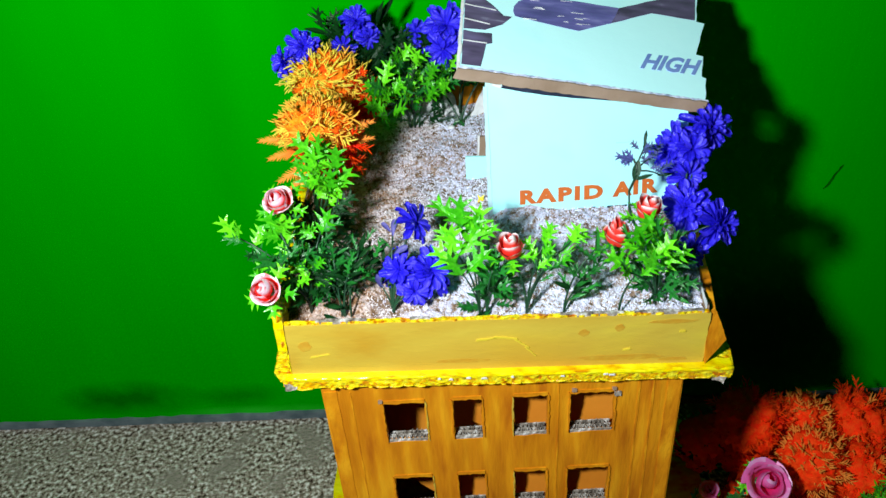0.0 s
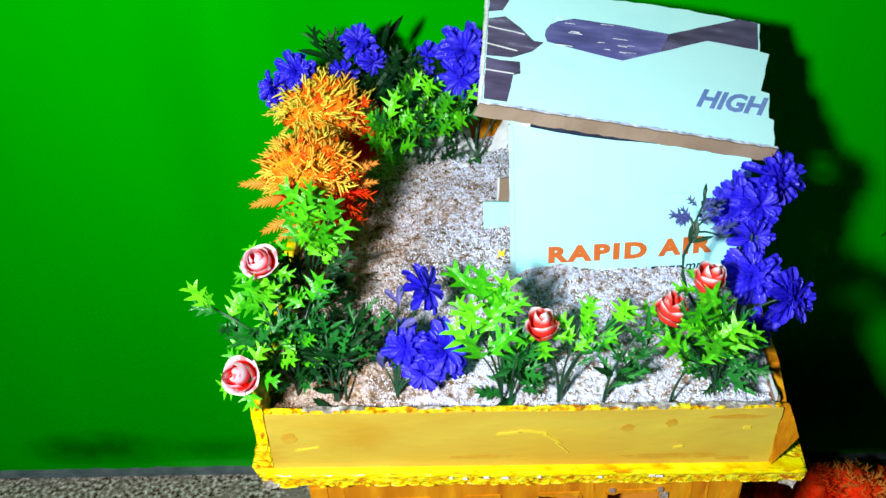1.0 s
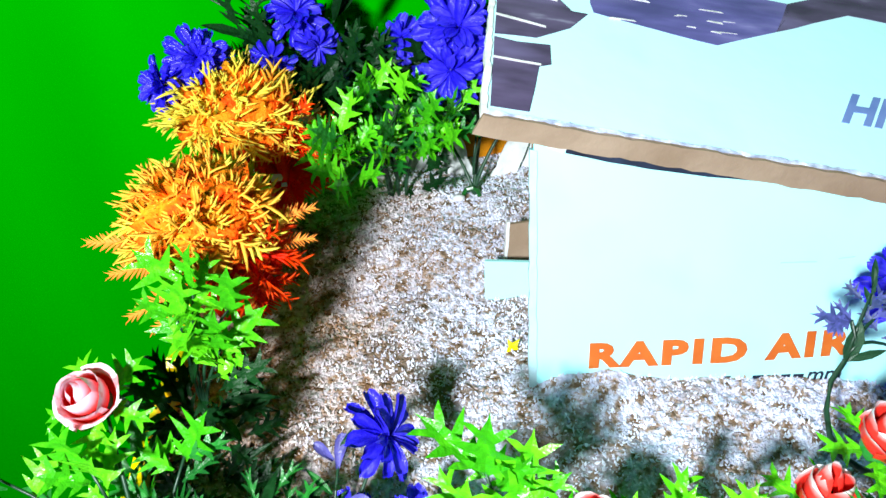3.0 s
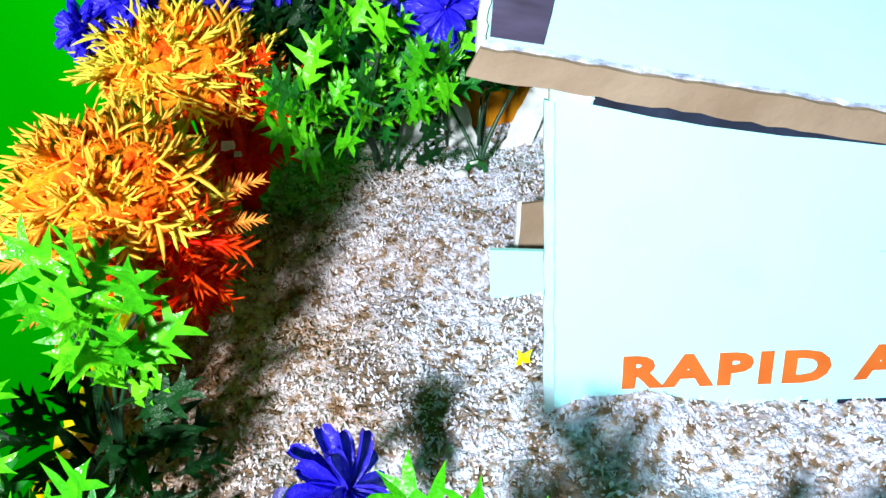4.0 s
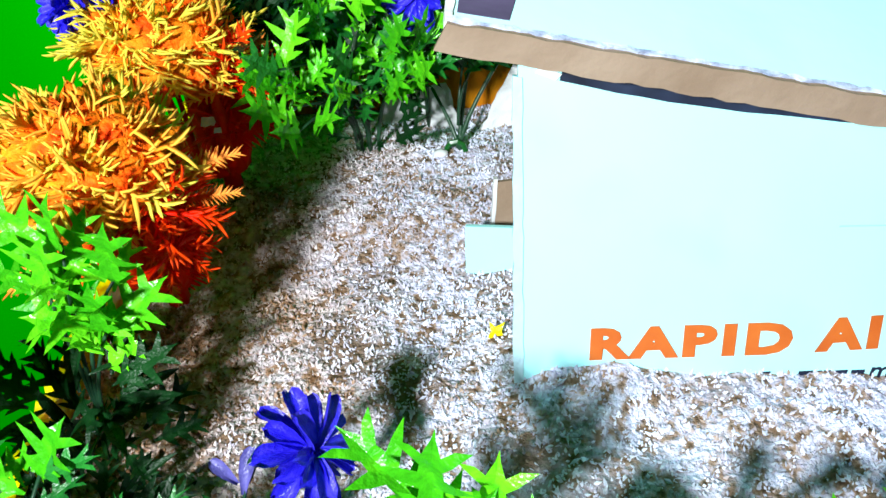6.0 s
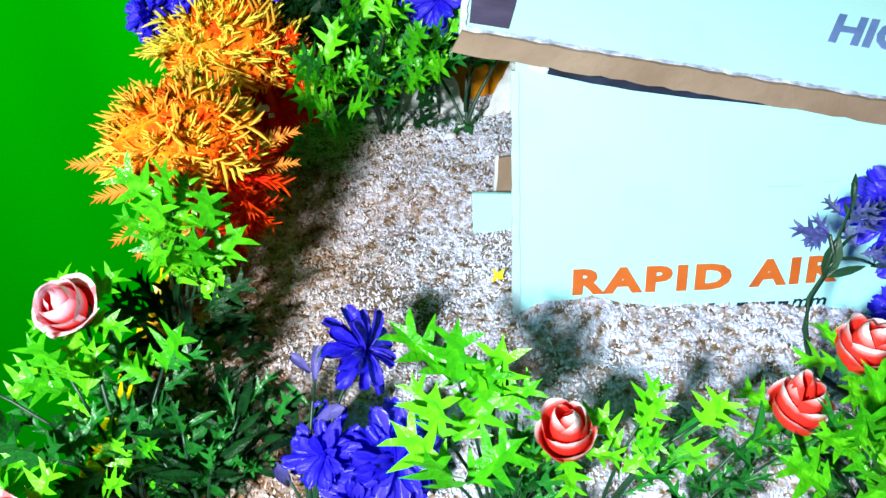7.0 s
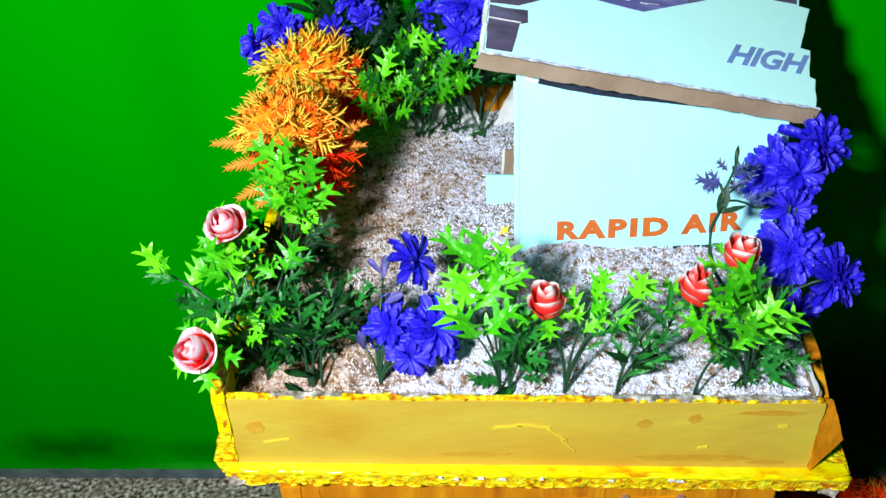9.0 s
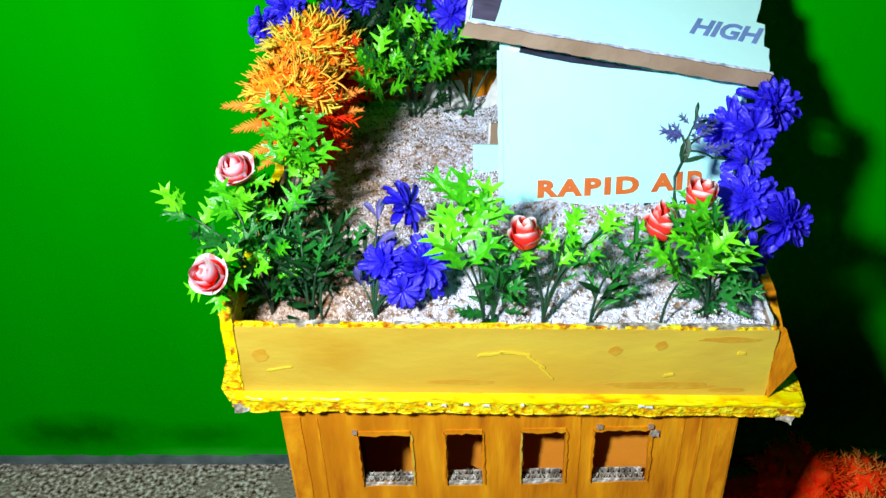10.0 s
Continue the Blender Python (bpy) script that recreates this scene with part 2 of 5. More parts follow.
M_ROSE = surface("red_white_petal_plastic", [(0.3, (0.84, 0.014, 0.008)), (0.86, (0.92, 0.05, 0.035)), (0.98, (0.93, 0.45, 0.45)), (1.07, (0.94, 0.88, 0.92))], 60.0, 0.35, 0.15, 220, along="Z", spec=0.4, through_light=0.2)
M_ROSE_PALE = surface("pink_petal_plastic", [(0.56, (0.92, 0.02, 0.012)), (0.72, (0.93, 0.12, 0.12)), (0.84, (0.95, 0.52, 0.62)), (0.98, (0.95, 0.84, 0.95))], 60.0, 0.35, 0.15, 220, along="Z", spec=0.4, through_light=0.15)
M_RIM_PALE = surface("lilac_white_petal_rim", [(0.36, (0.90, 0.22, 0.24)), (0.46, (0.91, 0.62, 0.72)), (0.66, (0.94, 0.86, 0.95))], 210.0, 0.4, 0.15, 220, spec=0.3, through_light=0.15)
M_ROSE_PINK = surface("magenta_petal_plastic", [(0.25, (0.94, 0.02, 0.16)), (0.55, (0.96, 0.06, 0.34)), (0.90, (0.97, 0.20, 0.58))], 45.0, 0.35, 0.15, 220, along="Z", through_light=0.2)
M_RIM_LILAC = surface("lilac_petal_rim", [(0.3, (0.96, 0.30, 0.66)), (0.6, (0.97, 0.52, 0.90))], 120.0, 0.35, 0.15, 220, through_light=0.2)


# ---- building helpers ----
def finish(bm, name, material):
    me = bpy.data.meshes.new(name)
    bmesh.ops.recalc_face_normals(bm, faces=bm.faces)
    bm.to_mesh(me)
    bm.free()
    me.materials.append(material)
    return me


def smooth(me):
    me.polygons.foreach_set("use_smooth", [True] * len(me.polygons))
    return me


def part(name, bm, material, parent, label=""):
    ob = new(name, finish(bm, name, material))
    ob.parent = parent
    if label:
        tagged(ob, label)
    return ob


def piece(name, me, parent, m):
    ob = new(name, me)
    ob.parent = parent
    ob.matrix_basis = m
    return ob


def thing(name, label, category, m=None, group=""):
    ob = tagged(new(name), label, category, group)
    ob.empty_display_size = 0.02
    if m is not None:
        ob.matrix_basis = m
    return ob


def structure(name, bm, material, label, category):
    return tagged(new(name, finish(bm, name, material)), label, category, "", "structure")


def box(bm, lo, hi):
    m = Matrix.LocRotScale([(a + b) / 2 for a, b in zip(lo, hi)], None, [b - a for a, b in zip(lo, hi)])
    return bmesh.ops.create_cube(bm, size=1, matrix=m)["verts"]


def outline(corners, step=0.006, rough=0.0012, seed=1):
    """A closed line through the corners, finely divided, with uneven hand-cut edges."""
    rnd = random.Random(seed)
    pts = []
    for (x0, y0), (x1, y1) in zip(corners, corners[1:] + corners[:1]):
        n = max(1, int(math.hypot(x1 - x0, y1 - y0) / step))
        for i in range(n):
            k = i / n
            j = rough if i else rough * 0.3
            pts.append((x0 + (x1 - x0) * k + rnd.uniform(-j, j), y0 + (y1 - y0) * k + rnd.uniform(-j, j)))
    return pts


def slab(pts, z0, z1):
    """A board in the local x-y plane between z0 and z1 along the given outline."""
    bm = bmesh.new()
    low = [bm.verts.new((x, y, z0)) for x, y in pts]
    top = [bm.verts.new((x, y, z1)) for x, y in pts]
    n = len(pts)
    bm.faces.new(top)
    bm.faces.new(low[::-1])
    for i in range(n):
        bm.faces.new((low[i], low[(i + 1) % n], top[(i + 1) % n], top[i]))
    return bm


def tube(bm, pts, r0, r1, sides=6):
    rings = []
    for i, p in enumerate(pts):
        a, b = pts[max(i - 1, 0)], pts[min(i + 1, len(pts) - 1)]
        q = (Vector(b) - Vector(a)).to_track_quat("Z", "Y")
        r = r0 + (r1 - r0) * i / (len(pts) - 1)
        rings.append([bm.verts.new(Vector(p) + q @ Vector((r * math.cos(2 * math.pi * k / sides), r * math.sin(2 * math.pi * k / sides), 0))) for k in range(sides)])
    for r1_, r2_ in zip(rings, rings[1:]):
        for k in range(sides):
            bm.faces.new((r1_[k], r1_[(k + 1) % sides], r2_[(k + 1) % sides], r2_[k]))
    bm.faces.new(rings[0][::-1])
    bm.faces.new(rings[-1])


def bend(a, b, sag=0.25, n=7, lean=(0, 0, 1)):
    """Points of a stem that leaves a along lean and arrives at b."""
    a, b = Vector(a), Vector(b)
    c = a + Vector(lean) * (b - a).length * (0.5 + sag)
    return [(1 - k) ** 2 * a + 2 * k * (1 - k) * c + k * k * b for k in (i / (n - 1) for i in range(n))]


def aim(at, along, facing, size=1.0):
    """The pose of a leaf or petal: its y runs along, its z faces as near as it can to facing."""
    y = Vector(along).normalized()
    x = y.cross(Vector(facing))
    x = x.normalized() if x.length > 1e-4 else y.orthogonal().normalized()
    z = x.cross(y)
    m = Matrix((x, y, z)).transposed().to_4x4()
    return Matrix.Translation(at) @ m @ Matrix.Scale(size, 4)


# ---- leaf, petal and frond meshes, each one unit long ----
def holly_leaf(name, material, seed, width=1.0):
    """A flat plastic leaf: a broad midrib with blunt forward-pointing lobes and a three-pointed end."""
    rnd = random.Random(seed)
    bm = bmesh.new()
    lift = lambda x, y: 0.30 * abs(x) - 0.30 * (y - 0.25) ** 2 + 0.03 * math.sin(9 * y + 5 * x)
    v = lambda x, y: bm.verts.new((x * width, y, lift(x, y)))
    ribs = (0.0, 0.16, 0.34, 0.44, 0.62, 0.72, 0.86)
    mids = [v(0, y) for y in ribs]
    tip = [v(-0.022, 0.98), v(0, 1.06), v(0.022, 0.98)]
    for side in (-1, 1):
        j = lambda a: a * rnd.uniform(0.90, 1.10)
        edge = [v(side * w, y) for w, y in zip((0.032, 0.068, 0.115, 0.105, 0.125, 0.108, 0.085), ribs)]
        for i in range(6):
            bm.faces.new((mids[i], edge[i], edge[i + 1], mids[i + 1]))
        for i, (w, y) in ((1, (0.28, 0.37)), (3, (0.42, 0.67)), (5, (0.30, 0.95))):
            w, y = j(w), y * rnd.uniform(0.96, 1.04)
            low, end, top = v(side * w * 0.62, y - 0.12), v(side * w * 1.12, y + 0.05), v(side * w * 0.62, y + 0.005)
            bm.faces.new((edge[i], low, end, top, edge[i + 1]))
        bm.faces.new((mids[6], edge[6], tip[1 + side], tip[1]))
    return finish(bm, name, material)


def slim_leaf(name, material):
    bm = bmesh.new()
    rows_ = []
    for i, (y, w) in enumerate(((0, 0.03), (0.3, 0.10), (0.6, 0.11), (0.85, 0.06), (1.0, 0.01))):
        z = -0.25 * y * y
        rows_.append([bm.verts.new((-w, y, z + 0.05)), bm.verts.new((0, y, z)), bm.verts.new((w, y, z + 0.05))])
    for a, b in zip(rows_, rows_[1:]):
        for k in (0, 1):
            bm.faces.new((a[k], a[k + 1], b[k + 1], b[k]))
    return finish(bm, name, material)


def blue_petal(name, material, seed):
    rnd = random.Random(seed)
    bm = bmesh.new()
    rows_ = []
    for y, w in ((0, 0.045), (0.25, 0.10), (0.5, 0.155), (0.75, 0.185), (0.92, 0.15), (1.0, 0.06)):
        z = 0.22 * math.sin(y * 2.2) - 0.12 * y
        jag = rnd.uniform(-0.03, 0.03) if y > 0.4 else 0
        rows_.append([bm.verts.new((x * w, y + jag * abs(x) - (0.05 * (k % 2) if y > 0.9 else 0), z + 0.10 * (x * x) - 0.035 * (k % 2)))
                      for k, x in enumerate((-1, -0.5, 0, 0.5, 1))])
    for a, b in zip(rows_, rows_[1:]):
        for k in range(4):
            bm.faces.new((a[k], a[k + 1], b[k + 1], b[k]))
    return smooth(finish(bm, name, material))


def spray(name, material, seed, thin=0.036):
    """A stiff plastic spray: a bent rib that forks into a few long pointed needles."""
    rnd = random.Random(seed)
    bm = bmesh.new()

    def needle(a, d, length, r):
        d = d.normalized()
        side = d.orthogonal().normalized()
        up = d.cross(side)
        sag = Vector((rnd.uniform(-0.30, 0.30), 0, rnd.uniform(-0.25, 0.30))) * length
        rings = []
        for k, w in ((0.0, 1.0), (0.5, 0.95), (0.82, 0.6)):
            c = a + d * length * k + sag * k * k
            rings.append([bm.verts.new(c + (side * math.cos(q) + up * math.sin(q)) * r * w) for q in (0.0, 2.094, 4.189)])
        tip = bm.verts.new(a + d * length + sag)
        for p, q in zip(rings, rings[1:]):
            for k in range(3):
                bm.faces.new((p[k], p[(k + 1) % 3], q[(k + 1) % 3], q[k]))
        for k in range(3):
            bm.faces.new((rings[-1][k], rings[-1][(k + 1) % 3], tip))
        return lambda k: a + d * length * k + sag * k * k

    rib = needle(Vector((0, 0, 0)), Vector((rnd.uniform(-0.15, 0.15), 1, rnd.uniform(-0.1, 0.1))), 1.0, thin * 1.15)
    for i in range(8):
        k = 0.26 + 0.085 * i
        s_ = -1 if i % 2 else 1
        d = Vector((s_ * rnd.uniform(0.35, 0.75), 1.0, rnd.uniform(-0.35, 0.45)))
        length = rnd.uniform(0.30, 0.46) * (1.15 - 0.45 * k)
        twig = needle(rib(k), d, length, thin * 0.85)
        if i < 6:
            needle(twig(0.40), d + Vector((s_ * rnd.uniform(-0.2, 0.8), rnd.uniform(-0.1, 0.5), rnd.uniform(-0.5, 0.5))), length * 0.55, thin * 0.7)
    return smooth(finish(bm, name, material))


def strap(name, material, seed):
    """A long smooth tapering strap, folded along its middle."""
    rnd = random.Random(seed)
    bm = bmesh.new()
    rows_ = []
    for i in range(7):
        y = i / 6
        w = 0.085 * (1 - 0.75 * y * y) * rnd.uniform(0.9, 1.1)
        z = 0.10 * math.sin(2.4 * y + seed)
        rows_.append([bm.verts.new(c) for c in ((-w, y, z), (0, y, z + 0.035), (w, y, z), (0, y, z - 0.012))])
    for p, q in zip(rows_, rows_[1:]):
        for k in range(4):
            bm.faces.new((p[k], p[(k + 1) % 4], q[(k + 1) % 4], q[k]))
    bm.faces.new(rows_[0][::-1])
    bm.faces.new(rows_[-1])
    return smooth(finish(bm, name, material))


def blade(name, material, seed, width=0.20):
    """A broad flat feather with a thick rib and close, toothed barbs on both sides."""
    rnd = random.Random(seed)
    bm = bmesh.new()
    curve = lambda y: Vector((0.05 * math.sin(2.2 * y + seed), y, 0.10 * math.sin(2.6 * y)))
    tube(bm, [curve(i / 5) for i in range(6)], 0.030, 0.012, 5)
    n = 17
    for i in range(n):
        y = 0.06 + 0.90 * i / n
        w = width * math.sin(math.pi * (0.18 + 0.74 * i / n)) * rnd.uniform(0.85, 1.12)
        for side in (-1, 1):
            p, q = curve(y), curve(min(1.0, y + 0.05))
            tip = p + Vector((side * w, 0.11 + 0.05 * rnd.random(), rnd.uniform(-0.03, 0.05)))
            back = p.lerp(tip, 0.6) + Vector((0, 0.030, 0.010))
            v = [bm.verts.new(c) for c in (p, p.lerp(tip, 0.55), tip, back, q)]
            lift = [bm.verts.new(c.co + Vector((0, 0, 0.016))) for c in v]
            bm.faces.new(v[::-1])
            bm.faces.new(lift)
            for k in range(5):
                bm.faces.new((v[k], v[(k + 1) % 5], lift[(k + 1) % 5], lift[k]))
    return finish(bm, name, material)


def rose_petal(name, materials, radius, span, base, top, close, flare, rim_rows, seed):
    """One cupped petal that wraps part of the way round the bud, with a pale rolled rim."""
    rnd = random.Random(seed)
    bm = bmesh.new()
    grid = []
    reach = rnd.uniform(0.45, 0.75) if rim_rows < 2 else 2.0
    nu, nv = 10, 8
    for i in range(nv + 1):
        k = i / nv
        row = []
        for jx in range(nu + 1):
            u = 2 * jx / nu - 1
            a = u * span / 2
            edge = 1 - u * u * 0.26
            r = radius * (0.30 + 0.70 * math.sin(math.pi / 2 * min(1.0, k / 0.55)))
            r *= 1 - close * max(0.0, (k - 0.5) / 0.5) ** 2
            r += flare * max(0.0, (k - 0.6) / 0.4) ** 1.5
            r *= 1 + 0.06 * u + (0.04 * rnd.uniform(-1, 1) if k > 0.8 else 0)
            z = base + (top - base) * k * edge - (flare * 0.35 if k > 0.95 else 0)
            row.append(bm.verts.new((r * math.cos(a), r * math.sin(a), z)))
        grid.append(row)
    for i, (p, q) in enumerate(zip(grid, grid[1:])):
        for k in range(nu):
            f = bm.faces.new((p[k], p[k + 1], q[k + 1], q[k]))
            rim = i >= nv - rim_rows or (rim_rows > 1 and k in (0, nu - 1) and i > 3)
            f.material_index = 1 if rim and abs(2 * k / (nu - 1) - 1) < reach else 0
    me = finish(bm, name, materials[0])
    me.materials.append(materials[1])
    return smooth(me)


LIME = [holly_leaf("leaf", M_LIME, s, w) for s, w in ((1, 1.0), (2, 0.85), (3, 1.15))]
GREEN = [holly_leaf("leaf", M_GREEN, s, w) for s, w in ((4, 0.8), (5, 1.0), (6, 0.65))]
LANCE = [holly_leaf("leaf", M_GREEN, s, w) for s, w in ((14, 0.42), (15, 0.50))] + [slim_leaf("leaf", M_GREEN)]
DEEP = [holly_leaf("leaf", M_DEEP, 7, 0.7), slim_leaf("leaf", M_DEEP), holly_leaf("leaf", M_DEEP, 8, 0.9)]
SLIM = [slim_leaf("leaf", M_GREEN), slim_leaf("leaf", M_DEEP)]
DARK_LEAF = slim_leaf("leaf", M_STEM)
PETALS = [blue_petal("petal", M_BLUE, s) for s in (1, 2)]
SLATE = [holly_leaf("leaf", M_SLATE, s, w) for s, w in ((11, 0.75), (12, 0.95))]
BUD_LEAF = [blue_petal("bud_petal", M_MAUVE, 3)]
FLAMES = [spray("frond", M_FLAME, s) for s in (1, 2, 3)]
SUNNY = [spray("frond", M_SUNNY, s) for s in (4, 5, 6)]
CORAL = [spray("frond", M_CORAL, s) for s in (9, 10)]
SCARLET = [spray("frond", M_SCARLET, s) for s in (7, 8)]
RED_BLADE = [blade("feather", M_SCARLET, s, w) for s, w in ((1, 0.20), (2, 0.26))]
RED_STRAP = [strap("strap", M_SCARLET, s) for s in (1, 2)]
FLAME_BLADE = [blade("feather", M_CORAL, 3, 0.15)]


def rose_set(body, rim, extra, spread, tall=1.0, shut=0.0):
    mats = (body, rim)
    return [(rose_petal("petal", mats, 0.0060, 5.6, 0.004, 0.0235 * tall, 0.62, 0.0, 1, 1), 1),
            (rose_petal("petal", mats, 0.0082, 3.3, 0.003, 0.0215 * tall, 0.30 - spread + shut, 0.0006, 1, 2), 2),
            (rose_petal("petal", mats, 0.0098, 2.5, 0.001, 0.0180 * tall, 0.06 - spread + shut, 0.0014 * (1 - 2 * shut), 1 + extra, 3), 3),
            (rose_petal("petal", mats, 0.0108, 2.4, 0.000, 0.0132 * tall, shut - spread, 0.0030 * (1 - 2 * shut), 1 + extra, 4), 3)]


ROSES = {"red": rose_set(M_ROSE, M_ROSE, 0, 0.0, 1.14, 0.06), "pale": rose_set(M_ROSE_PALE, M_RIM_PALE, 1, 0.02), "pink": rose_set(M_ROSE_PINK, M_RIM_LILAC, 0, 0.24)}


# ---- the setting ----
bm = bmesh.new()
bmesh.ops.create_grid(bm, x_segments=2, y_segments=2, size=1, matrix=Matrix.Translation((0, -0.7, 0)) @ Matrix.Diagonal((2.6, 1.9, 1, 1)))
structure("floor", bm, M_FLOOR, "rough grey concrete floor with visible aggregate", "floor")
bm = bmesh.new()
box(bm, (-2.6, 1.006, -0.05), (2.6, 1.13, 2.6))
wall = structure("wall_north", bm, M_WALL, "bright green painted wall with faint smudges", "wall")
wall.rotation_euler = (0, 0, radians(-1.3))
for i, (x, z, w, h, turn) in enumerate(((0.527, 0.447, 0.0018, 0.022, -24), (-0.735, 0.372, 0.0009, 0.014, 42), (0.56, 0.715, 0.020, 0.004, 15), (0.60, 0.705, 0.012, 0.003, 20))):
    ob = part("scratch", slab(outline([(-w, -h), (w, -h * 0.7), (w * 0.6, h), (-w * 0.4, h * 0.8)], 0.004, 0.0008, 160 + i), 0, 0.0012), M_SCRATCH if x > 0 else M_SCRATCH_PALE, wall, "scuff in the green paint")
    ob.matrix_basis = Matrix.Translation((x, 1.0059, z)) @ pose(0, 0, 0, 90, 0, 0) @ pose(0, 0, 0, 0, 0, turn)
for nm, lo, hi in (("wall_west", (-2.7, -2.6, -0.05), (-2.6, 1.3, 2.6)), ("wall_east", (2.6, -2.6, -0.05), (2.7, 1.3, 2.6)), ("wall_south", (-2.6, -2.7, -0.05), (2.6, -2.6, 2.6))):
    bm = bmesh.new()
    box(bm, lo, hi)
    structure(nm, bm, M_ROOM, "plain dull painted room wall", "wall")
bm = bmesh.new()
box(bm, (-2.7, -2.7, 2.6), (2.7, 1.3, 2.7))
structure("ceiling", bm, M_ROOM, "plain dull painted ceiling", "ceiling")
bm = slab(outline([(-2.5, 0.0), (2.5, 0.0), (2.5, 0.014), (-2.5, 0.014)], 0.02, 0.0022, 5), 0, 0.006)
trim = structure("trim", bm, M_TRIM, "uneven blue-grey cement strip along the wall base", "trim")
trim.matrix_basis = pose(0, 0, 0, 0, 0, -1.3) @ pose(0, 1.006, 0.0, 90, 0, 0)


# ---- the cardboard house with window openings ----
def window_wall(width, height, holes, t, seed, cell=0.006):
    rnd = random.Random(seed)
    xs = sorted({0.0, width, *[h[0] for h in holes], *[h[1] for h in holes]})
    zs = sorted({0.0, height, *[h[2] for h in holes], *[h[3] for h in holes]})

    def fill(v):
        out = [v[0]]
        for a, b in zip(v, v[1:]):
            n = max(1, round((b - a) / (cell * 2)))
            out += [a + (b - a) * i / n for i in range(1, n + 1)]
        return out
    xs, zs = fill(xs), fill(zs)
    bm = bmesh.new()
    verts = {}

    def at(i, k):
        if (i, k) not in verts:
            near = any(h[0] - 1e-6 <= xs[i] <= h[1] + 1e-6 and h[2] - 1e-6 <= zs[k] <= h[3] + 1e-6 for h in holes)
            j = 0.0011 if near else 0.0
            verts[i, k] = bm.verts.new((xs[i] + rnd.uniform(-j, j), 0.0, zs[k] + rnd.uniform(-j, j)))
        return verts[i, k]
    for i in range(len(xs) - 1):
        for k in range(len(zs) - 1):
            cx, cz = (xs[i] + xs[i + 1]) / 2, (zs[k] + zs[k + 1]) / 2
            if not any(h[0] < cx < h[1] and h[2] < cz < h[3] for h in holes):
                bm.faces.new((at(i, k), at(i + 1, k), at(i + 1, k + 1), at(i, k + 1)))
    out = bmesh.ops.extrude_face_region(bm, geom=list(bm.faces))
    bmesh.ops.translate(bm, vec=(0, t, 0), verts=[g for g in out["geom"] if isinstance(g, bmesh.types.BMVert)])
    return bm


HX0, HX1, HY, HTOP = -0.128, 0.228, 0.577, 0.505
WINDOWS = [(-0.069, -0.028), (0.000, 0.029), (0.061, 0.095), (0.118, 0.162)]
house = thing("cardboard_house", "orange-painted cardboard house with square cut windows on a base sheet", "model house", pose(0, HY, 0))
holes = [(a - HX0, b - HX0, z, z + 0.060) for a, b in WINDOWS for z in (0.306, 0.421)]
ob = part("front_wall", window_wall(HX1 - HX0, HTOP - 0.012, [(a, b, z0 - 0.012, z1 - 0.012) for a, b, z0, z1 in holes], 0.006, 3), M_ORANGE, house)
ob.location = (HX0, 0, 0.012)
for nm, x in (("side_wall", HX0), ("side_wall", HX1 - 0.006)):
    bm = slab(outline([(0.006, 0.012), (0.34, 0.012), (0.34, HTOP), (0.006, HTOP)], 0.02, 0.0008, 11), 0, 0.006)
    ob = part(nm, bm, M_ORANGE, house)
    ob.matrix_basis = Matrix.Translation((x, 0, 0)) @ Matrix(((0, 0, 1, 0), (1, 0, 0, 0), (0, 1, 0, 0), (0, 0, 0, 1)))
bm = bmesh.new()
box(bm, (HX0 + 0.006, 0.334, 0.012), (HX1 - 0.006, 0.339, HTOP))
part("back_wall", bm, M_INNER, house)
for z0, z1, near, far, x0 in ((0.395, 0.500, 0.019, 0.037, -0.018), (0.275, 0.392, 0.024, 0.014, -0.112)):
    # a loose bent board leans inside behind each row of windows
    bm = bmesh.new()
    rows_ = []
    for j in range(9):
        z = z0 + (z1 - z0) * j / 8
        row = []
        for i in range(25):
            x = x0 + (0.203 - x0) * i / 24
            depth = near + far * math.exp(-(x - 0.02) / 0.055) + 0.30 * (z - (z0 + z1) / 2)
            row.append(bm.verts.new((x, min(0.30, max(0.012, depth)) + 0.006, z)))
        rows_.append(row)
    for p, q in zip(rows_, rows_[1:]):
        for k in range(24):
            bm.faces.new((p[k], p[k + 1], q[k + 1], q[k]))
    out = bmesh.ops.extrude_face_region(bm, geom=list(bm.faces))
    bmesh.ops.translate(bm, vec=(0, 0.003, 0), verts=[g for g in out["geom"] if isinstance(g, bmesh.types.BMVert)])
    part("inner_wall", bm, M_INNER, house, "bare orange board leaning inside the house")
for i, (fx, w) in enumerate(((-0.1260, 0.013), (0.2135, 0.013))):
    bm = slab(outline([(0, 0.012), (w, 0.012), (w, HTOP - 0.004), (0, HTOP - 0.004)], 0.012, 0.0005, 40 + i), 0, 0.0010)
    ob = part("corner_fold", bm, M_ORANGE, house, "folded cardboard strip painted orange")
    ob.matrix_basis = pose(fx, 0, 0, 90, 0, 0)


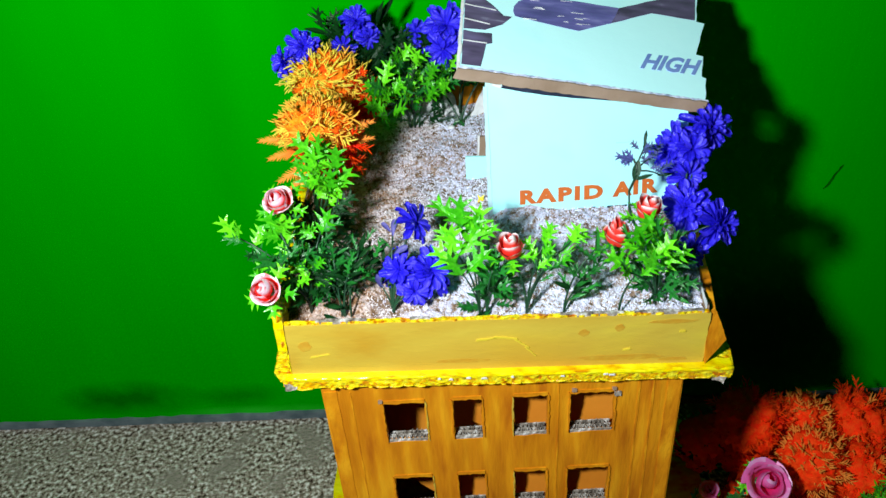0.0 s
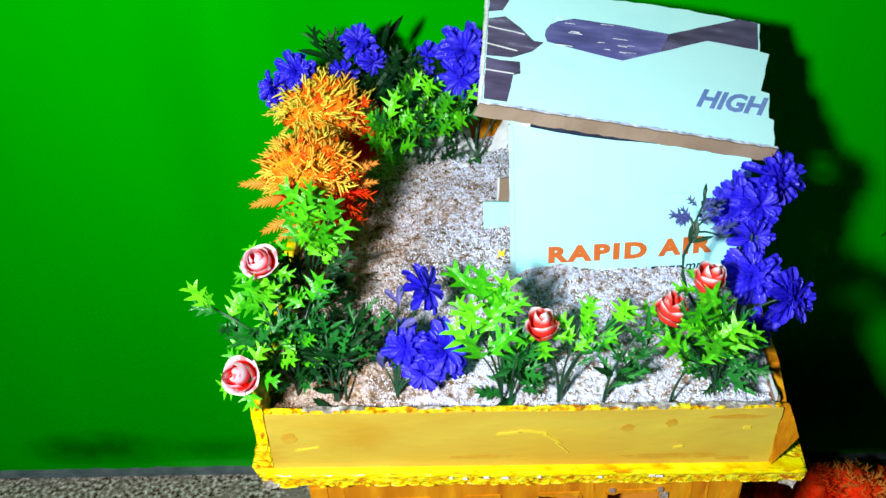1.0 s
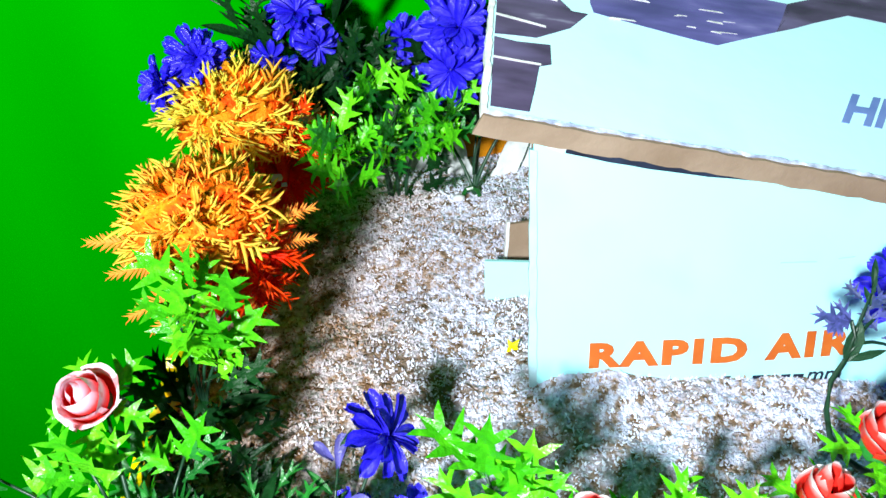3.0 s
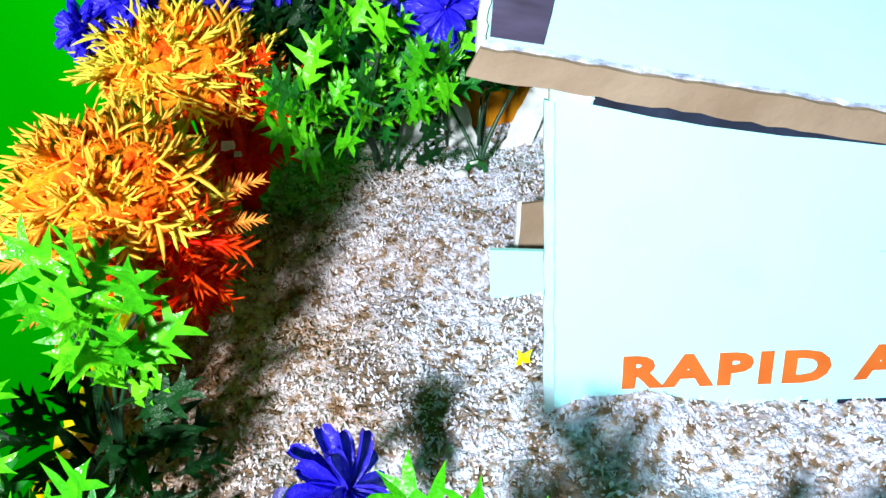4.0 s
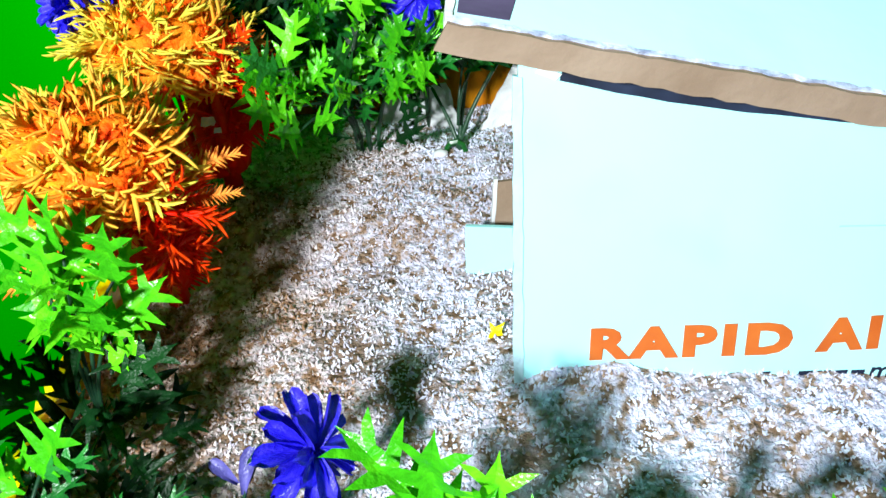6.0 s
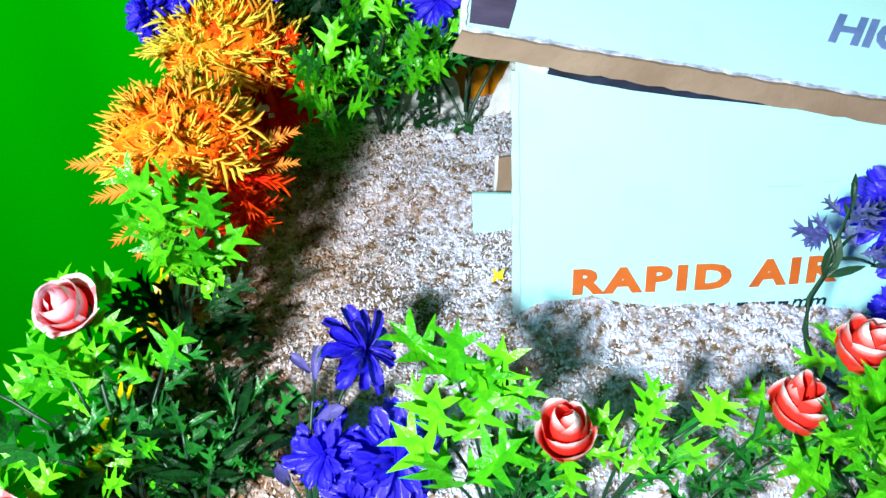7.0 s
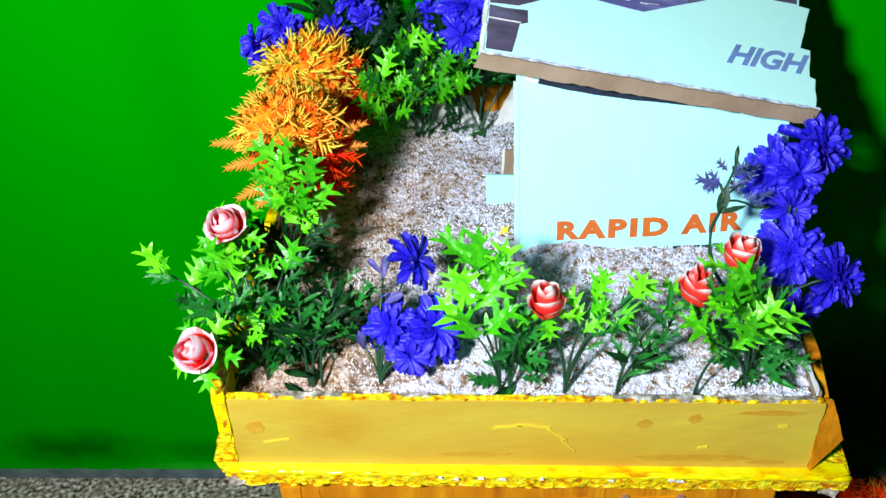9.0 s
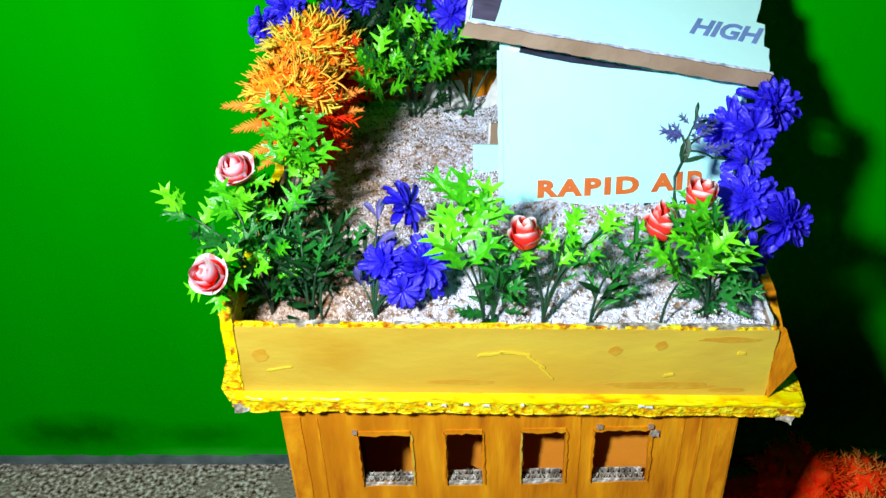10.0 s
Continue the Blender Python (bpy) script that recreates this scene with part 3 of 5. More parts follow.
for i, (fx, w) in enumerate(((0.1850, 0.0016), (0.1985, 0.0022), (-0.1010, 0.0014), (0.1055, 0.0012))):
    bm = slab(outline([(0, 0.014), (w, 0.014), (w, HTOP - 0.006), (0, HTOP - 0.006)], 0.014, 0.0005, 340 + i), 0, 0.0007)
    ob = part("fold_line", bm, M_ORANGE, house, "raised fold line in the cardboard")
    ob.matrix_basis = pose(fx, 0, 0, 90, 0, 0)
for i, (x, z, s_) in enumerate(((0.1635, 0.4770, 1.0), (0.1600, 0.4845, 0.6), (0.1205, 0.4850, 0.7), (-0.0725, 0.4840, 0.6))):
    bm = slab(outline([(-0.003 * s_, -0.002 * s_), (0.003 * s_, -0.003 * s_), (0.004 * s_, 0.002 * s_), (-0.002 * s_, 0.003 * s_)], 0.002, 0.0008 * s_, 350 + i), 0, 0.003)
    ob = part("torn_bit", bm, M_FLUTE if i == 0 else M_RAW, house, "torn paper bit at the window edge")
    ob.matrix_basis = Matrix.Translation((x, -0.0002, z)) @ pose(0, 0, 0, 76, 0, 15)


def fluted_sill(width, depth, seed):
    """The cut edge of corrugated board: two liners and the wavy flute between them."""
    rnd = random.Random(seed)
    bm = bmesh.new()
    n = max(6, int(width / 0.0022))
    for y0 in (0.0, depth * 0.5, depth - 0.0012):
        box(bm, (0, y0, 0), (width, y0 + 0.0011, 0.0045 + rnd.uniform(-0.001, 0.001)))
    for band in (0, 1):
        a = [((i / n) * width, depth * (0.07 + 0.40 * (i % 2) + 0.5 * band)) for i in range(n + 1)]
        for (x0, y0), (x1, y1) in zip(a, a[1:]):
            h = 0.0045 + rnd.uniform(-0.002, 0.0022)
            v = [bm.verts.new(p) for p in ((x0, y0, 0), (x1, y1, 0), (x1, y1, h), (x0, y0, h), (x0, y0 + 0.0009, 0), (x1, y1 + 0.0009, 0), (x1, y1 + 0.0009, h), (x0, y0 + 0.0009, h))]
            for f in ((0, 1, 2, 3), (4, 5, 6, 7), (3, 2, 6, 7), (0, 1, 5, 4)):
                bm.faces.new([v[k] for k in f])
    return bm


for i, (a, b) in enumerate(WINDOWS):
    for z in (0.306, 0.421):
        ob = part("window_sill", fluted_sill(b - a - 0.001, 0.012, 60 + i), M_FLUTE, house, "torn grey corrugated window sill")
        ob.location = (a + 0.0005, 0.0008, z - 0.0005)
        rnd = random.Random(80 + i)
        top = [(0, 0.003)] + [((b - a) * k / 9, -rnd.uniform(0.0, 0.0026)) for k in range(10)] + [(b - a, 0.003)]
        for side, x in ((0, a - 0.0026), (1, b - 0.0002)):
            jamb = [(0.0008, 0.004), (0.0022, 0.001), (0.0024 - 0.0006 * side, 0.058), (0.0008, 0.061)]
            ob = part("torn_jamb", slab(outline(jamb, 0.004, 0.0007, 300 + 7 * i + side + int(z * 100)), 0, 0.0016), M_YELLOW if (3 * i + side) % 5 == 1 else M_ORANGE, house, "curled painted edge of the cut window")
            ob.matrix_basis = Matrix.Translation((x, -0.0001, z)) @ pose(0, 0, 0, 90, 0, 0)
        ob = part("torn_lintel", slab(top, 0, 0.002), M_ORANGE, house)
        ob.matrix_basis = Matrix.Translation((a, 0.001, z + 0.060)) @ pose(0, 0, 0, 90, 0, 0)
bm = slab(outline([(-0.209, -0.14), (0.372, -0.14), (0.372, 0.37), (-0.209, 0.37)], 0.02, 0.002, 9), 0.0, 0.012)
part("base_sheet", bm, M_BRIGHT, house, "wide yellow-painted cardboard base sheet")

# ---- the planting tray on top of the house ----
tray = thing("planting_tray", "shallow cardboard tray painted yellow with ragged edges, filled with sand", "tray", pose(0.045, 0.574, 0.5845, 0, 2.2, 0))
SIDE = Matrix(((0, 0, 1, 0), (1, 0, 0, 0), (0, 1, 0, 0), (0, 0, 0, 1)))
ob = part("front_panel", slab(outline([(-0.194, -0.062), (0.2005, -0.062), (0.1985, 0), (-0.194, 0)], 0.008, 0.0006, 21), 0, 0.005), M_YELLOW, tray)
ob.matrix_basis = pose(0, 0.005, 0, 90, 0, 0)
ob = part("side_panel", slab(outline([(-0.001, -0.060), (0.40, -0.060), (0.40, 0.03), (0.02, 0.010), (-0.001, 0.012)], 0.006, 0.0028, 22), 0, 0.0085), M_BRIGHT, tray, "ragged side panel thick with yellow paint")
ob.matrix_basis = Matrix.Translation((-0.203, 0, 0)) @ SIDE
ob = part("side_panel", slab(outline([(0.014, -0.060), (0.40, -0.060), (0.40, 0.02), (0.12, 0.006), (0.05, 0.001), (0.014, -0.012)], 0.009, 0.0009, 23), 0.0004, 0.0075), M_ORANGE, tray, "yellow-painted side panel with a torn rim")
ob.matrix_basis = pose(0.2000, 0, 0, 0, 0, -5.0) @ SIDE
ob = part("inner_liner", slab(outline([(0.007, -0.040), (0.40, -0.040), (0.40, 0.018), (0.12, 0.0015), (0.012, -0.0025)], 0.005, 0.0014, 28), -0.003, -0.0004), M_RAW, tray, "bare brown cardboard liner")
ob.matrix_basis = pose(0.2000, 0, 0, 0, 0, -5.0) @ SIDE
bm = slab(outline([(-0.001, 0.0), (0.008, 0.000), (0.0175, -0.022), (0.0220, -0.034), (0.0040, -0.060)], 0.006, 0.0005, 29), 0, 0.003)
ob = part("corner_gusset", bm, M_ORANGE, tray, "folded orange corner flap")
ob.matrix_basis = Matrix.Translation((0.1965, 0.0056, -0.001)) @ pose(0, 0, 0, 0, 0, 7) @ pose(0, 0, 0, 84, 0, 0)
ob = part("back_panel", slab(outline([(-0.20, -0.06), (0.235, -0.06), (0.235, 0.052), (-0.20, 0.05)], 0.006, 0.0014, 24), 0, 0.006), M_ORANGE, tray, "orange-painted back panel")
ob.matrix_basis = pose(0, 0.408, 0, 90, 0, 0)
ob = part("ledge", slab(outline([(-0.203, -0.0065), (0.120, -0.0075), (0.228, -0.0085), (0.233, 0.02), (0.231, 0.08), (0.236, 0.42), (-0.204, 0.42)], 0.010, 0.0007, 25), -0.0715, -0.0622), M_RAGGED, tray, "wide ledge thick with glossy yellow paint")
for i, (z0, z1, inset) in enumerate(((-0.0758, -0.0712, 0.0006), (-0.0655, -0.0610, -0.0006))):
    bm = slab(outline([(-0.200, -0.0062 + inset), (0.2275, -0.0080 + inset), (0.2275, 0.004), (-0.200, 0.004)], 0.007, 0.0009, 33 + i), z0, z1)
    part("paint_lip", bm, M_RAGGED if i == 0 else M_BRIGHT, tray, "ragged lip of dried yellow paint")
crust = [(-0.1943, 0.0301), (-0.2036, 0.0117), (-0.1998, -0.0092), (-0.1993, -0.0232), (-0.2065, -0.0425), (-0.2109, -0.0576), (-0.2064, -0.0705), (-0.1957, -0.0631), (-0.196, -0.03), (-0.195, -0.003), (-0.1945, 0.009), (-0.1898, 0.0182)]
ob = part("ragged_edge", slab(outline(crust, 0.004, 0.0013, 61), 0, 0.007), M_RAGGED, tray, "crusty torn corner edge thick with yellow paint")
ob.matrix_basis = pose(0, 0.006, 0, 90, 0, 0)
bead = bmesh.new()
rnd = random.Random(63)
tube(bead, [(-0.199 + 0.427 * k / 60, -0.0056 - 0.0016 * k / 60 + 0.0006 * math.sin(k * 2.3), -0.0632 + 0.0006 * math.sin(k * 1.7)) for k in range(61)], 0.0020, 0.0024, 8)
smooth(part("paint_bead", bead, M_GLOSS, tray, "rounded glossy bead of yellow paint").data)
rnd = random.Random(62)
for k in range(30):
    # dried drips along the lower lip
    w, h = rnd.uniform(0.002, 0.007), rnd.uniform(0.0006, 0.0016)
    drip = bmesh.new()
    bmesh.ops.create_icosphere(drip, subdivisions=2, radius=1.0, matrix=Matrix.Diagonal((w, 0.0016, h, 1)))
    ob = part("paint_drip", drip, M_RAGGED, tray)
    smooth(ob.data)
    ob.location = (-0.198 + 0.424 * (k + rnd.random()) / 30, -0.0068, -0.0748 + rnd.uniform(-0.0012, 0.0016))
# white chips set along the lip as painted glints of the lamp
for i, x in enumerate((-0.053, -0.042, -0.025, -0.01, 0.017, 0.065, 0.106, 0.112)):
    w = 0.0014 + 0.0016 * ((i * 5) % 4) / 3
    bm = slab(outline([(-w, -0.0007), (w, -0.0010), (w * 0.7, 0.0010), (-w * 0.8, 0.0006)], 0.0012, 0.0005, 400 + i), 0, 0.0008)
    ob = part("glint_fleck", bm, M_PAPER, tray, "white fleck painted in as a glint on the glossy lip")
    ob.matrix_basis = Matrix.Translation((x, -0.0090, -0.0640 - 0.0012 * (i % 2))) @ pose(0, 0, 0, 90, 0, 0)
for i, (x0, x1) in enumerate(((-0.165, -0.118), (-0.078, -0.060), (0.060, 0.118), (0.128, 0.192))):
    ob = part("torn_rim", slab(outline([(x0, 0.0006), (x1, 0.0004), (x1, 0.0040), (x0, 0.0042)], 0.004, 0.0009, 65 + i), 0.0, 0.0030), M_FLUTE, tray, "bare torn corrugation along the rim")
    ob.location = (0, 0.0008, 0)
for i, (y0, y1, z) in enumerate(((0.012, 0.060, -0.0005), (0.064, 0.120, 0.002))):
    ob = part("torn_rim", slab(outline([(y0, z - 0.004), (y1, z - 0.0015), (y1, z + 0.0035), (y0, z + 0.0015)], 0.004, 0.0014, 75 + i), -0.0036, -0.0028), M_PAPER, tray, "torn white liner edge")
    ob.matrix_basis = pose(0.2000, 0, 0, 0, 0, -5.0) @ SIDE
for i, (x, z, w, h, turn) in enumerate(((-0.008, -0.023, 0.010, 0.0011, 6), (0.010, -0.022, 0.012, 0.0009, -8), (0.026, -0.030, 0.009, 0.0008, -38), (0.034, -0.040, 0.008, 0.0007, -48), (0.125, -0.041, 0.004, 0.0012, 12), (-0.165, -0.038, 0.010, 0.0008, 10), (0.175, -0.020, 0.003, 0.0012, 0))):
    bm = slab(outline([(-w, -h), (w, -h * 0.6), (w * 0.9, h), (-w * 0.8, h)], 0.003, 0.0004, 140 + i), 0, 0.0009)
    ob = part("paint_streak", bm, M_STREAK, tray, "raised streak of bright yellow paint")
    ob.matrix_basis = Matrix.Translation((x, -0.0002, z)) @ pose(0, 0, 0, 90, 0, 0) @ pose(0, 0, 0, 0, 0, turn)
for i, (x, z, w, h) in enumerate(((0.083, -0.019, 0.0052, 0.0040), (0.116, -0.014, 0.0045, 0.0042), (-0.178, -0.026, 0.0060, 0.0062), (0.120, -0.0515, 0.040, 0.0036), (0.170, -0.0555, 0.014, 0.0022), (-0.030, -0.050, 0.026, 0.0024), (0.165, -0.008, 0.022, 0.0024))):
    pts = [(w * math.cos(k * 0.2244) * (1 + 0.10 * math.sin(1.35 * k + i)), h * math.sin(k * 0.2244) * (1 + 0.12 * math.cos(0.9 * k + i))) for k in range(28)]
    ob = part("paint_stain", slab(pts, 0, 0.00025), M_STAIN, tray, "thin orange stain in the paint")
    ob.matrix_basis = Matrix.Translation((x, -0.00015, z)) @ pose(0, 0, 0, 90, 0, 0)
for i, (x, z) in enumerate(((-0.197, -0.0700), (0.218, -0.0765))):
    bm = slab(outline([(-0.006, -0.003), (0.005, -0.004), (0.007, 0.003), (-0.006, 0.004)], 0.003, 0.0012, 70 + i), 0, 0.004)
    ob = part("torn_corner", bm, M_FLUTE, tray, "torn grey-white paper corner")
    ob.matrix_basis = Matrix.Translation((x, -0.004, z - 0.002)) @ pose(0, 0, 0, 70, 0, 20 - 40 * i)
ob = part("rim_edge", slab(outline([(-0.194, 0.0), (0.197, 0.0), (0.197, 0.0035), (-0.194, 0.0035)], 0.004, 0.0011, 27), 0.0, 0.0022), M_RAGGED, tray, "uneven yellow paint along the rim")
ob.matrix_basis = Matrix.Translation((0, 0.0008, 0))


# ---- sand ----
def sand_z(x, y):
    k = min(1.0, max(0.0, (y - 0.578) / 0.09))
    z = 0.574 + 0.017 * k * k * (3 - 2 * k)
    bank = math.exp(-((y - 0.732) / 0.05) ** 2) * min(1.0, max(0.0, (x - 0.02) / 0.05)) * 0.012
    rise = min(1.0, max(0.0, (y - 0.785) / 0.11))
    z += 0.016 * rise * rise * (3 - 2 * rise)
    z += bank - 0.006 * max(0.0, (x - 0.2) / 0.05) - 0.004 * max(0.0, (y - 0.93) / 0.05)
    z += 0.0045 * noise.noise(Vector((x * 28, y * 28, 3.1))) + 0.0016 * noise.noise(Vector((x * 110, y * 110, 7.7)))
    return z - 0.036 * (x - 0.045) * 0.4


SX0, SY0, SY1 = -0.152, 0.5795, 0.978


def sand_right(y):
    return 0.2435 + 0.087 * (y - 0.574)


bm = bmesh.new()
NX, NY = 150, 150
grid = [[bm.verts.new((SX0 + (sand_right(SY0 + (SY1 - SY0) * j / NY) - SX0) * i / NX, SY0 + (SY1 - SY0) * j / NY, 0)) for i in range(NX + 1)] for j in range(NY + 1)]
for row in grid:
    for v in row:
        v.co.z = sand_z(v.co.x, v.co.y) + 0.0007 * noise.noise(Vector((v.co.x * 420, v.co.y * 420, 1.3)))
for j in range(NY):
    for i in range(NX):
        bm.faces.new((grid[j][i], grid[j][i + 1], grid[j + 1][i + 1], grid[j + 1][i]))
edge = [grid[0][i] for i in range(NX + 1)] + [grid[j][NX] for j in range(1, NY + 1)] + [grid[NY][i] for i in range(NX - 1, -1, -1)] + [grid[j][0] for j in range(NY - 1, 0, -1)]
low = [bm.verts.new((v.co.x, v.co.y, 0.530)) for v in edge]
for i in range(len(edge)):
    k = (i + 1) % len(edge)
    bm.faces.new((edge[i], low[i], low[k], edge[k]))
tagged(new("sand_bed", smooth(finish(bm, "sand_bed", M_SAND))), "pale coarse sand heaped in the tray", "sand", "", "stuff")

rnd = random.Random(12)
verts, faces = [], []
shape = [(1, 0, 0), (-1, 0, 0), (0, 1, 0), (0, -1, 0), (0, 0, 1), (0, 0, -1)]
tris = [(0, 2, 4), (2, 1, 4), (1, 3, 4), (3, 0, 4), (2, 0, 5), (1, 2, 5), (3, 1, 5), (0, 3, 5)]
for i in range(42000):
    y = rnd.uniform(SY0 + 0.002, SY1 - 0.004)
    x = rnd.uniform(SX0 + 0.004, sand_right(y) - 0.003)
    r = rnd.choice((0.0006, 0.0007, 0.0009, 0.0011, 0.0014))
    turn = Euler((rnd.uniform(0, 6), rnd.uniform(0, 6), rnd.uniform(0, 6))).to_matrix()
    c = Vector((x, y, sand_z(x, y) + 0.55 * r * rnd.random()))
    base = len(verts)
    k = (rnd.uniform(0.8, 2.3), rnd.uniform(0.5, 1.0), rnd.uniform(0.3, 0.8))
    verts += [tuple(c + turn @ Vector([p * q * r for p, q in zip(s_, k)])) for s_ in shape]
    faces += [tuple(base + q for q in t_) for t_ in tris]
me = bpy.data.meshes.new("sand_grains")
me.from_pydata(verts, [], faces)
grain = M_GRAIN.node_tree
geo = grain.nodes.new("ShaderNodeNewGeometry")
patch = next(n for n in grain.nodes if n.type == "TEX_NOISE")
both = grain.nodes.new("ShaderNodeMath")
both.operation = "MULTIPLY_ADD"
both.inputs[1].default_value = 2.2
less = grain.nodes.new("ShaderNodeMath")
less.operation = "MULTIPLY_ADD"
less.inputs[1].default_value = 0.80
grain.links.new(patch.outputs["Fac"], both.inputs[0])
half = grain.nodes.new("ShaderNodeMath")
half.operation = "MULTIPLY_ADD"
half.inputs[1].default_value, half.inputs[2].default_value = 0.62, 0.19
grain.links.new(geo.outputs["Random Per Island"], half.inputs[0])
grain.links.new(half.outputs[0], both.inputs[2])
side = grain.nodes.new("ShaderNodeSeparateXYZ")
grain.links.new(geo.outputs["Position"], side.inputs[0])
# brown sand and the plants' shade, both set into the grain tone leftwards
shade_drop = grain.nodes.new("ShaderNodeMapRange")
shade_drop.inputs["From Min"].default_value, shade_drop.inputs["From Max"].default_value = -0.115, -0.010
shade_drop.inputs["To Min"].default_value, shade_drop.inputs["To Max"].default_value = -0.84, -0.66
grain.links.new(side.outputs["X"], shade_drop.inputs["Value"])
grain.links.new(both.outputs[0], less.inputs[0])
grain.links.new(shade_drop.outputs["Result"], less.inputs[2])
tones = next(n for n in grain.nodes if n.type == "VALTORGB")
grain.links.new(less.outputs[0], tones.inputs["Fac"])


def brown_shade(material):
    """Browner sand towards one side of the tray, in uneven patches, with the plants' warm shade tinted in."""
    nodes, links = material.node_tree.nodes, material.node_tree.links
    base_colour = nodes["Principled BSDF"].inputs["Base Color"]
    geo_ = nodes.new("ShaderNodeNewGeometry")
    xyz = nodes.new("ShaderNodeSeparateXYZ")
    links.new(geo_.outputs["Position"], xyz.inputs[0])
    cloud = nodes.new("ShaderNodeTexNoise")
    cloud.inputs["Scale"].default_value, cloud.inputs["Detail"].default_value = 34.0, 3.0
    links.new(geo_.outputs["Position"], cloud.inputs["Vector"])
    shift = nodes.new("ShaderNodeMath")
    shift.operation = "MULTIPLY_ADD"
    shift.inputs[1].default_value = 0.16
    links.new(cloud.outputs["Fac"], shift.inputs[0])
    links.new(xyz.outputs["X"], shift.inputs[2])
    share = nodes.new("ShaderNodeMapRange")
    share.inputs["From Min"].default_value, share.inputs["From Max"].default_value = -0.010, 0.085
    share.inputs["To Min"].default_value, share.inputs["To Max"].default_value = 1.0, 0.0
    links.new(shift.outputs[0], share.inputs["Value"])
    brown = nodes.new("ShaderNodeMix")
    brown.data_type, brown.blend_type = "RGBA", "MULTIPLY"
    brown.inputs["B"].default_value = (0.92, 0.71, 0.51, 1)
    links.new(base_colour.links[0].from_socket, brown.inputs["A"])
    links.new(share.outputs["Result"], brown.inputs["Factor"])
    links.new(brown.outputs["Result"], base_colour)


brown_shade(M_GRAIN)
brown_shade(M_SAND)
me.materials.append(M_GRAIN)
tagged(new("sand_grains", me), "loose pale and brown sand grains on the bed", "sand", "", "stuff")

# ---- the white cardboard box house in the tray ----
def basis(o, u, v, n):
    m = Matrix((Vector(u), Vector(v), Vector(n))).transposed().to_4x4()
    m.translation = Vector(o)
    return m


FACE_U, FACE_V, FACE_N = (0.99946, -0.02324, 0.02324), (-0.01534, 0.29554, 0.95521), (-0.02907, -0.95505, 0.29502)
ROOF_U, ROOF_V, ROOF_N = (0.98515, -0.03213, -0.16868), (0.09942, 0.90767, 0.40774), (0.14000, -0.41846, 0.89738)
FACE = basis((0.0505, 0.7295, 0.6055), FACE_U, FACE_V, FACE_N)
ROOF = basis((0.0218, 0.7515, 0.7565), ROOF_U, ROOF_V, ROOF_N)
carton = thing("carton_house", "white printed carton cut into a small house with sloping roof", "model house")
ob = part("front_wall", slab(outline([(0.0, -0.05), (0.208, -0.05), (0.2055, 0.0940), (0.0035, 0.1330)], 0.02, 0.0003, 41), -0.004, 0), M_WHITE, carton)
ob.matrix_basis = FACE
for nm, x0, x1 in (("side_wall", 0.052, 0.066), ("side_wall", 0.2515, 0.270)):
    bm = bmesh.new()
    z1 = 0.722 if x0 < 0.1 else 0.690
    v = [bm.verts.new(p) for p in ((x0, 0.735, 0.56), (x1, 0.90, 0.56), (x1, 0.90, z1 + 0.06), (x0, 0.774, z1))]
    w = [bm.verts.new(p.co + Vector((0.004, 0.001, 0))) for p in v]
    bm.faces.new(v)
    bm.faces.new(w[::-1])
    for i in range(4):
        bm.faces.new((v[i], w[i], w[(i + 1) % 4], v[(i + 1) % 4]))
    part(nm, bm, M_RAW if x0 < 0.1 else M_WHITE, carton)
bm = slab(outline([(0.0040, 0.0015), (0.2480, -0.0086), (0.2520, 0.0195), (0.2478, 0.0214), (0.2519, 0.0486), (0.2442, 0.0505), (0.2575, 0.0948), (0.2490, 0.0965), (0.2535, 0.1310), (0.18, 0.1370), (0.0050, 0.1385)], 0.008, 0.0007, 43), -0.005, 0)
ob = part("roof_panel", bm, M_ROOF_WHITE, carton, "white printed roof panel with stepped cut edges")
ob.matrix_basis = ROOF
bm = slab(outline([(0.0005, -0.0118), (0.249, -0.0120), (0.2500, -0.0005), (0.0038, -0.0005)], 0.006, 0.0006, 44), 0.0004, 0.0034)
ob = part("eave_edge", bm, M_RAW, carton, "folded brown cardboard eave edge")
EAVE = ROOF @ pose(0, 0.0015, 0, 0, 0, -2.35)
ob.matrix_basis = EAVE @ pose(0, 0, 0, 68, 0, 0)
bm = slab(outline([(0.003, -0.0012), (0.2515, -0.0012), (0.2505, 0.0003), (0.003, 0.0005)], 0.003, 0.0006, 45), -0.0012, 0.0009)
ob = part("torn_edge", bm, M_TORN, carton, "torn lavender-white paper along the eave")
ob.matrix_basis = EAVE
bm = slab(outline([(0.0026, 0.0), (0.0056, 0.0), (0.0062, 0.137), (0.0036, 0.137)], 0.004, 0.0007, 46), -0.0045, 0.001)
ob = part("torn_edge", bm, M_PAPER, carton)
ob.matrix_basis = ROOF


ob = part("cut_edge", slab(outline([(-0.0022, -0.05), (0.0022, -0.05), (0.0050, 0.1255), (0.0012, 0.1265)], 0.006, 0.0004, 47), -0.0045, 0.0008), M_EDGE, carton, "cut pale blue edge of the carton wall")
ob.matrix_basis = FACE


def printed(name, corners, material, base, lift=0.0005, label="", step=0.01, rough=0.0003, seed=3):
    ob = part(name, slab(outline(corners, step, rough, seed), 0.0001, lift), material, carton, label)
    ob.matrix_basis = base
    return ob


